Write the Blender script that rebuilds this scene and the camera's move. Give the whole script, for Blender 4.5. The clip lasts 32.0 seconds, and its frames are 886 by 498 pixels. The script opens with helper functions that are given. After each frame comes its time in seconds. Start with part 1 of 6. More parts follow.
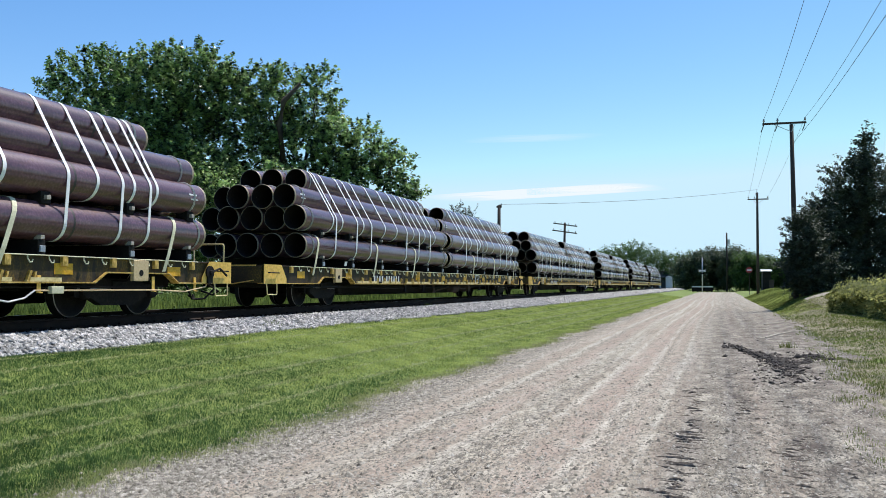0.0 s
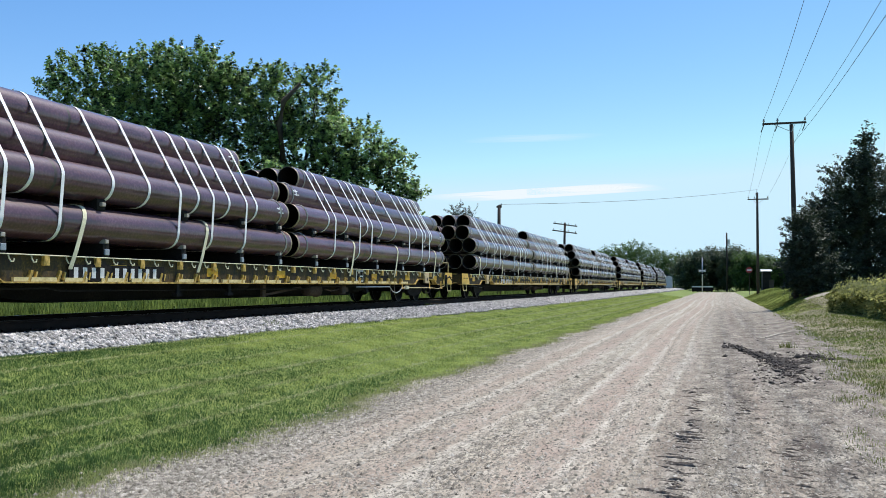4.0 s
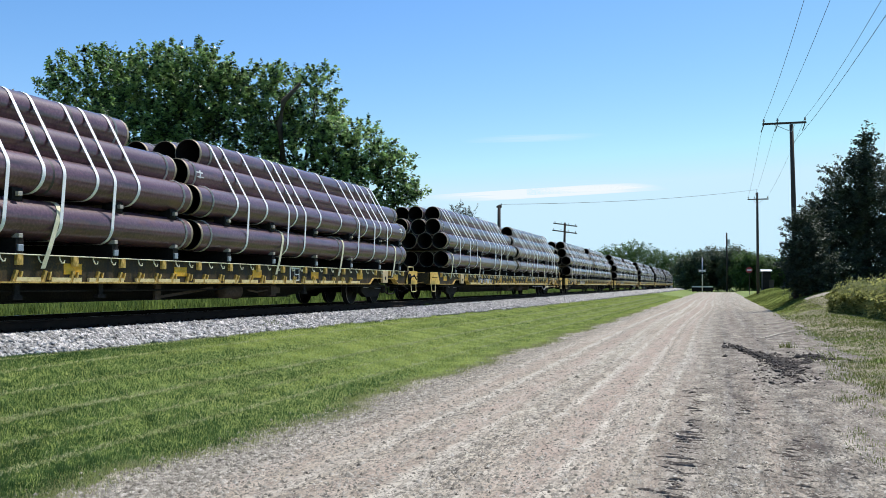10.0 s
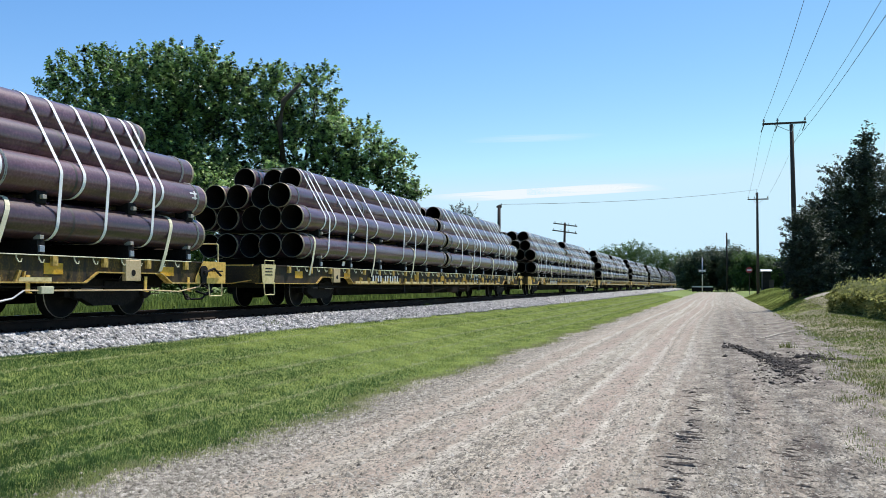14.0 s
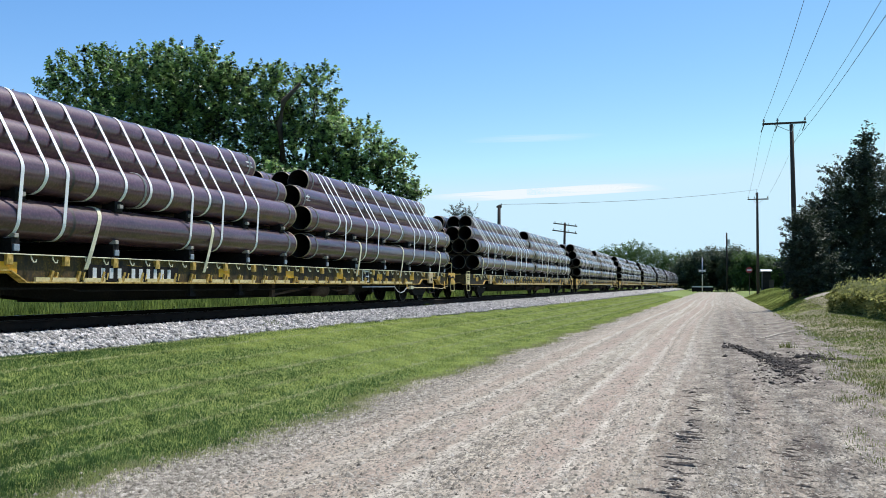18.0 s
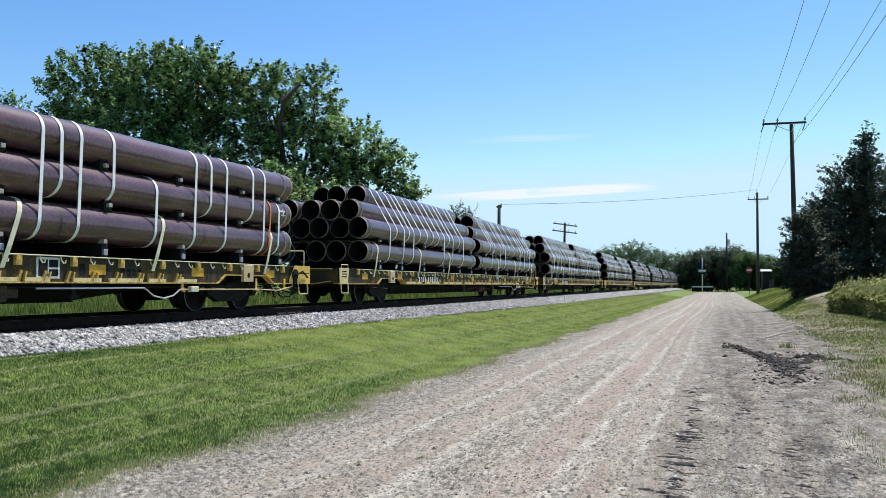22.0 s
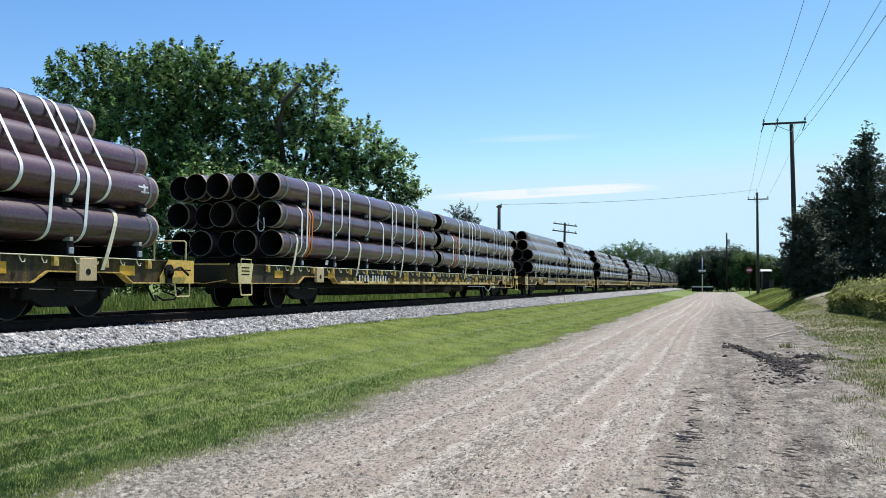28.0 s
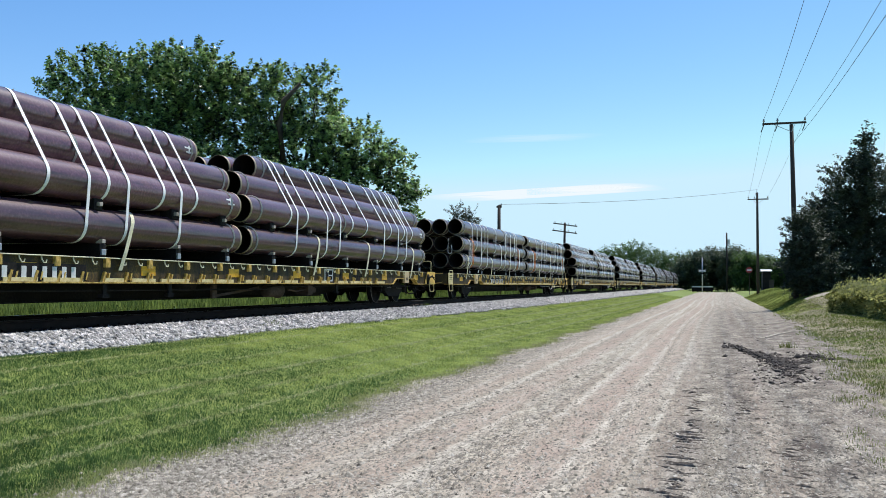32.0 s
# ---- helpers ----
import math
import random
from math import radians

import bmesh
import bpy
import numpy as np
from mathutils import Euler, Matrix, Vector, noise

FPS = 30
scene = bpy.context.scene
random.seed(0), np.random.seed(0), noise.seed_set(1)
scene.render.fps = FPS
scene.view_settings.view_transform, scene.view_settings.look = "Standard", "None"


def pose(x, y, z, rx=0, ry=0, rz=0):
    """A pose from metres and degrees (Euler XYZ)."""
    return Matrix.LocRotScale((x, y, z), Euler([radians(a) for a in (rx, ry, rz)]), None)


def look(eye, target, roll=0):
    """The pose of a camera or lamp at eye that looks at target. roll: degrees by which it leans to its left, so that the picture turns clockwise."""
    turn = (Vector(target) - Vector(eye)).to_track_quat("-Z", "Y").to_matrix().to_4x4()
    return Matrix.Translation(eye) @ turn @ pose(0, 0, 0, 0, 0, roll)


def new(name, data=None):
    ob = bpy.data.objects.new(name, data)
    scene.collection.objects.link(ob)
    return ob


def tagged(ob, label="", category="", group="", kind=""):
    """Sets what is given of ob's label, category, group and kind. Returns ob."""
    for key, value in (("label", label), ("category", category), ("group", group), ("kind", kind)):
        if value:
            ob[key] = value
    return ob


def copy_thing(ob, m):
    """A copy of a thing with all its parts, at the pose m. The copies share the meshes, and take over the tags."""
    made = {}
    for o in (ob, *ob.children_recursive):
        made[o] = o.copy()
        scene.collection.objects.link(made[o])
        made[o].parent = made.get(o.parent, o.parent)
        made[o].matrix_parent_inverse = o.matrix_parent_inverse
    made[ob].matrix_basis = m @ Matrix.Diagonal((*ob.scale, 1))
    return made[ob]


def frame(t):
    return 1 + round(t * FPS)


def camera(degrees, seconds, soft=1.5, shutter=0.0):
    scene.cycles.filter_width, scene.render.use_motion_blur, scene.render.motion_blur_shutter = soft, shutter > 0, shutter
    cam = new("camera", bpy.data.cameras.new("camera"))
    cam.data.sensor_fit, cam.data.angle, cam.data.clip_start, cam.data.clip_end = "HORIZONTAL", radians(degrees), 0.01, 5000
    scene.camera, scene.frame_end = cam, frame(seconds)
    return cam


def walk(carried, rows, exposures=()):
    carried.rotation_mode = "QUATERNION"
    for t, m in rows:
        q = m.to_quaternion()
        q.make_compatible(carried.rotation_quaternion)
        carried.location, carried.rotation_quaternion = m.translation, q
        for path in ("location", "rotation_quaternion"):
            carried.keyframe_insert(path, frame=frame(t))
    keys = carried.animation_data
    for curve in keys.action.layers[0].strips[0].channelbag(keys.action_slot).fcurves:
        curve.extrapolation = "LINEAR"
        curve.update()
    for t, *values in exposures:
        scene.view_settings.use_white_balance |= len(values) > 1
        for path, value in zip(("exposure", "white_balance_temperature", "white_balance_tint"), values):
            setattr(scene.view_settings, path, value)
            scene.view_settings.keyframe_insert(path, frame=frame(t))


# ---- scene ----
# ---- camera: a still camera beside a gravel road, 1.5 m above it; +y runs along the railway ----
EYE = (0.0, 0.0, 1.5)
YAW, PITCH = radians(17.524), radians(2.294)
AIM = (EYE[0] - math.sin(YAW) * math.cos(PITCH), EYE[1] + math.cos(YAW) * math.cos(PITCH), EYE[2] + math.sin(PITCH))
cam = camera(53.75, 32.0, soft=0.55)
walk(cam, [(0.0, look(EYE, AIM, 0.283)), (32.0, look(EYE, AIM, 0.283))], exposures=[(0.0, 0.07), (32.0, 0.07)])

# ---- sky and sun: high noon sun ahead and to the side, over the road ----
SUN = Vector((0.20, 0.49, 0.845)).normalized()
world = bpy.data.worlds.new("sky")
scene.world = world
world.use_nodes = True
wn, wl = world.node_tree.nodes, world.node_tree.links
sky = wn.new("ShaderNodeTexSky")
sky.sky_type = "NISHITA"
sky.sun_disc = False
sky.sun_elevation = math.asin(SUN.z)
sky.sun_rotation = math.atan2(SUN.x, SUN.y)
sky.air_density, sky.dust_density, sky.ozone_density = 1.0, 0.3, 2.5
wn["Background"].inputs["Strength"].default_value = 0.155
tone = wn.new("ShaderNodeHueSaturation")
tone.inputs["Saturation"].default_value = 1.27
tone.inputs["Hue"].default_value = 0.503
wl.new(sky.outputs["Color"], tone.inputs["Color"])
cap = wn.new("ShaderNodeMixRGB")
cap.blend_type = "DARKEN"
cap.inputs["Fac"].default_value = 1.0
cap.inputs["Color2"].default_value = (3.75, 5.3, 6.35, 1)
wl.new(tone.outputs["Color"], cap.inputs["Color1"])
wl.new(cap.outputs["Color"], wn["Background"].inputs["Color"])
sun_data = bpy.data.lights.new("sun", "SUN")
sun_data.energy, sun_data.angle, sun_data.color = 5.0, radians(0.53), (1.0, 0.95, 0.87)
sun = new("sun", sun_data)
sun.matrix_world = look((0, 0, 60), Vector((0, 0, 60)) - SUN)

# ---- materials ----


def material(name, colours, rough=0.8, scale=4.0, fine=60.0, bump=0.3, metal=0.0, spread=0.25, dist=0.02, each=0.0, specular=0.4):
    """Two scales of noise between three colours, with relief. each: how far single pieces differ in lightness."""
    m = bpy.data.materials.new(name)
    m.use_nodes = True
    n, l = m.node_tree.nodes, m.node_tree.links
    b = n["Principled BSDF"]
    co = n.new("ShaderNodeTexCoord")
    big, small = n.new("ShaderNodeTexNoise"), n.new("ShaderNodeTexNoise")
    big.inputs["Scale"].default_value, big.inputs["Detail"].default_value = scale, 6
    small.inputs["Scale"].default_value, small.inputs["Detail"].default_value = fine, 4
    for x in (big, small):
        l.new(co.outputs["Object"], x.inputs["Vector"])
    mix = n.new("ShaderNodeMath")
    mix.operation = "MULTIPLY_ADD"
    l.new(small.outputs["Fac"], mix.inputs[0])
    mix.inputs[1].default_value = 0.6
    part_ = n.new("ShaderNodeMath")
    part_.operation = "MULTIPLY"
    part_.inputs[1].default_value = 0.4
    l.new(big.outputs["Fac"], part_.inputs[0])
    l.new(part_.outputs[0], mix.inputs[2])
    ramp = n.new("ShaderNodeValToRGB")
    l.new(mix.outputs[0], ramp.inputs["Fac"])
    e = ramp.color_ramp.elements
    e[0].position, e[1].position = 0.5 - spread, 0.5 + spread
    e[0].color, e[1].color = (*colours[0], 1), (*colours[-1], 1)
    if len(colours) == 3:
        k = e.new(0.5)
        k.color = (*colours[1], 1)
    out = ramp.outputs["Color"]
    if each:
        info, rng, hsv = n.new("ShaderNodeObjectInfo"), n.new("ShaderNodeMapRange"), n.new("ShaderNodeHueSaturation")
        l.new(info.outputs["Random"], rng.inputs["Value"])
        rng.inputs["To Min"].default_value, rng.inputs["To Max"].default_value = 1 - each, 1 + each
        l.new(rng.outputs[0], hsv.inputs["Value"])
        l.new(out, hsv.inputs["Color"])
        out = hsv.outputs["Color"]
    l.new(out, b.inputs["Base Color"])
    b.inputs["Roughness"].default_value, b.inputs["Metallic"].default_value = rough, metal
    b.inputs["Specular IOR Level"].default_value = specular
    if bump:
        bp = n.new("ShaderNodeBump")
        bp.inputs["Strength"].default_value, bp.inputs["Distance"].default_value = bump, dist
        l.new(mix.outputs[0], bp.inputs["Height"])
        l.new(bp.outputs["Normal"], b.inputs["Normal"])
    return m


def leaf_material(name, dark, light, rough=0.55, glow=0.35, gloss=0.3, sprays=1.6, clash=0.0):
    """Foliage: every leaf a shade of its own, with some light coming through. clash: how far leaves are either dark or
    light, which puts crown shade and highlights into the colour.
    """
    m = bpy.data.materials.new(name)
    m.use_nodes = True
    n, l = m.node_tree.nodes, m.node_tree.links
    b = n["Principled BSDF"]
    geo, ramp = n.new("ShaderNodeNewGeometry"), n.new("ShaderNodeValToRGB")
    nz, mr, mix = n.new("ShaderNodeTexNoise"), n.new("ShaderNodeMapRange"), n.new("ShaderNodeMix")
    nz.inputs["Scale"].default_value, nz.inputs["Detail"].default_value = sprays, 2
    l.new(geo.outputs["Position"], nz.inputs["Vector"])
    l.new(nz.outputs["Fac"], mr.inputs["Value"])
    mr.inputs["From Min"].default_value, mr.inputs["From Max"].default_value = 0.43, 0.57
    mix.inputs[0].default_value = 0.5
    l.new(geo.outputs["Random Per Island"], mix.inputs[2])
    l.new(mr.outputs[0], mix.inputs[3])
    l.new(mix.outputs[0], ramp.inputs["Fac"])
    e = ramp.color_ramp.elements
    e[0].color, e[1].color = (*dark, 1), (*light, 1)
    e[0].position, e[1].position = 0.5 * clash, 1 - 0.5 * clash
    l.new(ramp.outputs["Color"], b.inputs["Base Color"])
    b.inputs["Roughness"].default_value = rough
    b.inputs["Specular IOR Level"].default_value = gloss
    tr, mx = n.new("ShaderNodeBsdfTranslucent"), n.new("ShaderNodeMixShader")
    l.new(ramp.outputs["Color"], tr.inputs["Color"])
    mx.inputs["Fac"].default_value = glow
    l.new(b.outputs[0], mx.inputs[1])
    l.new(tr.outputs[0], mx.inputs[2])
    l.new(mx.outputs[0], n["Material Output"].inputs["Surface"])
    return m


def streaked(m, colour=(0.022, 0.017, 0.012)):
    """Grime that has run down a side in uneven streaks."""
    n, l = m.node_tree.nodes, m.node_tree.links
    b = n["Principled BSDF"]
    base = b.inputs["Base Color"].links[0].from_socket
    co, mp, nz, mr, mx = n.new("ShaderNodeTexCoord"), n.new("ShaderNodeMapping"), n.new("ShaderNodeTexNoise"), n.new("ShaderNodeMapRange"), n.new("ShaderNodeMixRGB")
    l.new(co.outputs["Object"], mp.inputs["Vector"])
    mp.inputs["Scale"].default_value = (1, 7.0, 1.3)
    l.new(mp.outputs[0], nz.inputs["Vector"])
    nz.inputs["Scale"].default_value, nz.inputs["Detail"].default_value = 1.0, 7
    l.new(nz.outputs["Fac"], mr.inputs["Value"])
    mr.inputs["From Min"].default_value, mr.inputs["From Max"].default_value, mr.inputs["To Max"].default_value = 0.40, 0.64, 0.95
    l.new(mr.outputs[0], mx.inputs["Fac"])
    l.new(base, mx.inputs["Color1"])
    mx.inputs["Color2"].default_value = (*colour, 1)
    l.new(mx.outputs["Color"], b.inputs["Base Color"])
    return m


M_EARTH = material("meadow_earth", [(0.075, 0.12, 0.020), (0.15, 0.205, 0.036), (0.26, 0.285, 0.08)], 0.95, 0.35, 9, 0.4, dist=0.05)
M_GRASS = leaf_material("grass_blades", (0.030, 0.078, 0.024), (0.110, 0.19, 0.062), 0.6, 0.40, gloss=0.06)
M_GRASS2 = leaf_material("pale_yellow_blades", (0.21, 0.28, 0.060), (0.57, 0.62, 0.21), 0.6, 0.45, gloss=0.06)
M_STRAW = leaf_material("dry_clippings", (0.26, 0.28, 0.11), (0.42, 0.42, 0.22), 0.7, 0.3, gloss=0.06)
M_WEED = leaf_material("tall_weeds", (0.06, 0.11, 0.018), (0.24, 0.31, 0.08), 0.6, 0.35, gloss=0.06)
M_BEAN = leaf_material("bean_leaves", (0.09, 0.11, 0.028), (0.56, 0.56, 0.20), 0.6, 0.62, gloss=0.1)
# Crown leaves: dark gaps and sunny sprays are partly in the two colours.
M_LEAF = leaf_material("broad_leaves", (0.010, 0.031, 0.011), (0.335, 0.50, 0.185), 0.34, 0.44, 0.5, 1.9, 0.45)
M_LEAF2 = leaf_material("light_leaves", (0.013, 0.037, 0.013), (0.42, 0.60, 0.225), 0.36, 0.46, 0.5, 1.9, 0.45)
M_WOODS = leaf_material("wood_leaves", (0.013, 0.038, 0.014), (0.13, 0.235, 0.06), 0.5, 0.5)
M_DEEP = leaf_material("shaded_wood_leaves", (0.020, 0.036, 0.024), (0.12, 0.17, 0.085), 0.5, 0.3)
M_RANK = leaf_material("rank_weeds", (0.025, 0.055, 0.010), (0.30, 0.38, 0.10), 0.5, 0.4, sprays=3.0, gloss=0.06)
M_NEEDLE = leaf_material("cedar_sprays", (0.013, 0.025, 0.017), (0.078, 0.105, 0.062), 0.55, 0.16, 0.3, 1.2)
M_BARK = material("bark", [(0.03, 0.024, 0.018), (0.07, 0.055, 0.042), (0.12, 0.10, 0.08)], 0.95, 3, 30, 0.8)

M_STONE = material("gravel_stones", [(0.05, 0.044, 0.036), (0.23, 0.21, 0.172), (0.52, 0.485, 0.42)], 0.9, 11, 18, 0.3, spread=0.14)
M_LUG = material("pressed_earth", [(0.05, 0.042, 0.033), (0.12, 0.10, 0.083), (0.28, 0.245, 0.20)], 0.95, 6, 50, 0.6, spread=0.2)
M_SHOULDER = material("bare_shoulder", [(0.10, 0.095, 0.045), (0.20, 0.175, 0.095), (0.40, 0.35, 0.25)], 0.95, 1.6, 22, 0.5, spread=0.16)
M_OLIVE = leaf_material("olive_tufts", (0.06, 0.085, 0.018), (0.20, 0.225, 0.06), 0.65, 0.35, gloss=0.06)
M_MUD = material("dark_mud", [(0.02, 0.017, 0.014), (0.042, 0.034, 0.028), (0.11, 0.092, 0.075)], 0.9, 3, 30, 0.8)
M_BALLAST = material("ballast_stone", [(0.030, 0.029, 0.028), (0.32, 0.316, 0.306), (0.86, 0.81, 0.79)], 0.85, 6, 14, 0.4, spread=0.15)
M_CLIP = leaf_material("pale_clippings", (0.28, 0.32, 0.13), (0.48, 0.50, 0.28), 0.7, 0.3, gloss=0.06)
# Bed under the loose stones, darkened for the shade in their gaps.
M_BED = material("ballast_gap_shade", [(0.04, 0.039, 0.037), (0.13, 0.127, 0.12), (0.34, 0.33, 0.315)], 0.9, 3, 16, 0.6, spread=0.18)
M_TWIG = material("bleached_twig", [(0.30, 0.26, 0.20), (0.48, 0.43, 0.35), (0.60, 0.55, 0.46)], 0.85, 3, 30, 0.3)
M_TIE = material("creosoted_timber", [(0.006, 0.005, 0.005), (0.013, 0.011, 0.010), (0.03, 0.026, 0.022)], 0.95, 2, 40, 0.6, specular=0.15)
# Ballast inside the gauge: shade under the train is put into its colour.
M_UNDERSHADE = material("shade_dark_ballast", [(0.006, 0.006, 0.005), (0.015, 0.014, 0.013), (0.04, 0.037, 0.034)], 0.95, 3, 12, 0.5, specular=0.15)
M_RAIL = material("rusty_rail", [(0.014, 0.009, 0.007), (0.028, 0.018, 0.013), (0.05, 0.032, 0.024)], 0.8, 4, 60, 0.3, 0.1, specular=0.2)
M_RAILTOP = material("worn_rail_head", [(0.32, 0.31, 0.30), (0.42, 0.41, 0.40), (0.5, 0.49, 0.48)], 0.3, 4, 60, 0.05, 1.0)
M_PIPE = material("brown_pipe_steel", [(0.040, 0.015, 0.021), (0.089, 0.036, 0.047), (0.168, 0.083, 0.100)], 0.50, 1.3, 24, 0.02, 0.0, each=0.30, specular=0.25)
M_PIPE.node_tree.nodes["Principled BSDF"].inputs["Coat Weight"].default_value = 0.9
M_PIPE.node_tree.nodes["Principled BSDF"].inputs["Coat IOR"].default_value = 1.5
M_PIPE.node_tree.nodes["Principled BSDF"].inputs["Coat Roughness"].default_value = 0.16


def weathered(m):
    """Scuffs and dust drawn out along the pipes, and a few rusty patches."""
    n, l = m.node_tree.nodes, m.node_tree.links
    b = n["Principled BSDF"]
    c = b.inputs["Base Color"].links[0].from_socket
    co, info, add = n.new("ShaderNodeTexCoord"), n.new("ShaderNodeObjectInfo"), n.new("ShaderNodeVectorMath")
    l.new(co.outputs["Object"], add.inputs[0])
    l.new(info.outputs["Random"], add.inputs[1])
    for scale, size, lo, hi, colour, most in (((1, 0.08, 1), 9.0, 0.52, 0.72, (0.020, 0.012, 0.012), 0.75), ((1, 0.12, 1), 6.0, 0.56, 0.78, (0.17, 0.115, 0.105), 0.45), ((1, 0.6, 1), 3.5, 0.60, 0.72, (0.16, 0.060, 0.028), 0.45)):
        mp, nz, mr, mx = n.new("ShaderNodeMapping"), n.new("ShaderNodeTexNoise"), n.new("ShaderNodeMapRange"), n.new("ShaderNodeMixRGB")
        mp.inputs["Scale"].default_value = scale
        mp.inputs["Location"].default_value = (scale[1] * 7, size, 0)
        l.new(add.outputs[0], mp.inputs["Vector"])
        l.new(mp.outputs[0], nz.inputs["Vector"])
        nz.inputs["Scale"].default_value, nz.inputs["Detail"].default_value = size, 6
        l.new(nz.outputs["Fac"], mr.inputs["Value"])
        mr.inputs["From Min"].default_value, mr.inputs["From Max"].default_value, mr.inputs["To Max"].default_value = lo, hi, most
        l.new(mr.outputs[0], mx.inputs["Fac"])
        l.new(c, mx.inputs["Color1"])
        mx.inputs["Color2"].default_value = (*colour, 1)
        c = mx.outputs["Color"]
    l.new(c, b.inputs["Base Color"])


weathered(M_PIPE)
# Inside of the pipes: shade in the bore is put into the colour.
M_PIPEIN = material("shaded_pipe_bore", [(0.014, 0.012, 0.012), (0.026, 0.021, 0.021), (0.05, 0.042, 0.038)], 0.9, 2, 20, 0.1, specular=0.1)
M_RIM = material("bevelled_pipe_end", [(0.20, 0.16, 0.10), (0.32, 0.26, 0.17), (0.42, 0.36, 0.25)], 0.55, 3, 40, 0.2, 0.2)
M_BAND = material("dark_pipe_band", [(0.02, 0.018, 0.018), (0.04, 0.033, 0.032), (0.06, 0.05, 0.05)], 0.6, 5, 40, 0.1)
M_STRAP = material("white_strapping", [(0.78, 0.78, 0.77), (0.90, 0.90, 0.89), (0.93, 0.93, 0.92)], 0.5, 3, 50, 0.1)
M_ORANGE = material("orange_webbing", [(0.62, 0.14, 0.02), (0.80, 0.23, 0.04), (0.86, 0.32, 0.08)], 0.7, 3, 50, 0.2)
M_TIEDOWN = material("cream_webbing", [(0.50, 0.47, 0.30), (0.66, 0.63, 0.44), (0.76, 0.74, 0.58)], 0.7, 3, 50, 0.2)
M_ROPE = material("rope_ring", [(0.30, 0.28, 0.25), (0.48, 0.46, 0.42), (0.62, 0.59, 0.54)], 0.9, 8, 90, 0.4)
M_WOOD = material("dunnage_timber", [(0.10, 0.07, 0.045), (0.18, 0.13, 0.085), (0.28, 0.21, 0.14)], 0.9, 2, 25, 0.4)
M_TAG = material("pale_blue_tag", [(0.16, 0.20, 0.24), (0.28, 0.33, 0.38), (0.45, 0.5, 0.55)], 0.8, 6, 50, 0.1)
M_REFLECT = material("reflective_strip", [(0.40, 0.18, 0.01), (0.70, 0.38, 0.02), (0.80, 0.48, 0.03)], 0.5, 3, 30, 0.1)
M_BLOCK = material("painted_block", [(0.20, 0.18, 0.15), (0.38, 0.35, 0.30), (0.55, 0.52, 0.46)], 0.8, 6, 50, 0.2)
# Sill yellow: darkened for the shade on the side, besides its grime.
M_YELLOW = streaked(material("weathered_shaded_yellow", [(0.022, 0.016, 0.006), (0.060, 0.040, 0.009), (0.21, 0.13, 0.022)], 0.75, 1.2, 30, 0.1, spread=0.22, each=0.25))
# Lit copy of the same yellow, with the sunlight in its colour.
M_YELLOW2 = material("sunlit_yellow_paint", [(0.45, 0.27, 0.05), (0.84, 0.53, 0.11), (0.90, 0.66, 0.24)], 0.6, 1.5, 14, 0.1)
# Chipped paint, brightened for the sun that the flange and pockets catch.
M_FLANGE = material("chipped_sunlit_yellow", [(0.10, 0.060, 0.015), (0.56, 0.355, 0.075), (0.86, 0.63, 0.24)], 0.6, 2.5, 14, 0.1, spread=0.16)
M_PAD = material("pale_pad_paint", [(0.40, 0.28, 0.13), (0.60, 0.45, 0.25), (0.72, 0.58, 0.38)], 0.7, 4, 30, 0.1)
M_CREAM = material("pale_cream_paint", [(0.45, 0.34, 0.13), (0.76, 0.62, 0.30), (0.86, 0.76, 0.48)], 0.6, 3, 18, 0.1)
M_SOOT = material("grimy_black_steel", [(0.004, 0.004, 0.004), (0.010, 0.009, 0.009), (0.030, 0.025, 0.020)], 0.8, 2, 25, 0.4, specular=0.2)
M_DECK = material("rusty_deck", [(0.03, 0.02, 0.014), (0.06, 0.04, 0.028), (0.10, 0.07, 0.05)], 0.9, 1.5, 18, 0.4)
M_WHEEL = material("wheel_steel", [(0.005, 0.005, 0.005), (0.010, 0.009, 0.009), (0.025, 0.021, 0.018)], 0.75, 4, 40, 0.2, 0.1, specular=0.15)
M_TREAD = material("polished_rim", [(0.22, 0.20, 0.19), (0.30, 0.28, 0.27), (0.38, 0.36, 0.35)], 0.4, 4, 40, 0.05, 0.8)
M_POLE = material("old_pole_timber", [(0.028, 0.022, 0.018), (0.05, 0.039, 0.032), (0.085, 0.067, 0.055)], 0.9, 1.5, 30, 0.5)
M_METAL = material("galvanised_metal", [(0.35, 0.36, 0.37), (0.5, 0.51, 0.52), (0.62, 0.63, 0.64)], 0.45, 3, 40, 0.1, 0.7)
M_WHITE = material("white_paint", [(0.55, 0.55, 0.54), (0.72, 0.72, 0.71), (0.8, 0.8, 0.79)], 0.6, 3, 40, 0.1)
M_RED = material("red_sign_face", [(0.20, 0.02, 0.02), (0.30, 0.03, 0.03), (0.36, 0.05, 0.045)], 0.5, 3, 40, 0.05)
M_WIRE = material("weathered_wire", [(0.03, 0.03, 0.035), (0.06, 0.06, 0.065), (0.1, 0.1, 0.1)], 0.6, 3, 40, 0.0)
M_SIDING = material("dark_siding", [(0.03, 0.032, 0.035), (0.06, 0.062, 0.066), (0.10, 0.10, 0.10)], 0.8, 1, 14, 0.3)
M_ROOF = material("shed_roof", [(0.05, 0.05, 0.05), (0.09, 0.085, 0.08), (0.14, 0.13, 0.12)], 0.85, 1, 12, 0.4)
M_GLASS = material("insulator_glass", [(0.15, 0.16, 0.16), (0.25, 0.27, 0.27), (0.35, 0.37, 0.37)], 0.15, 3, 30, 0.0)

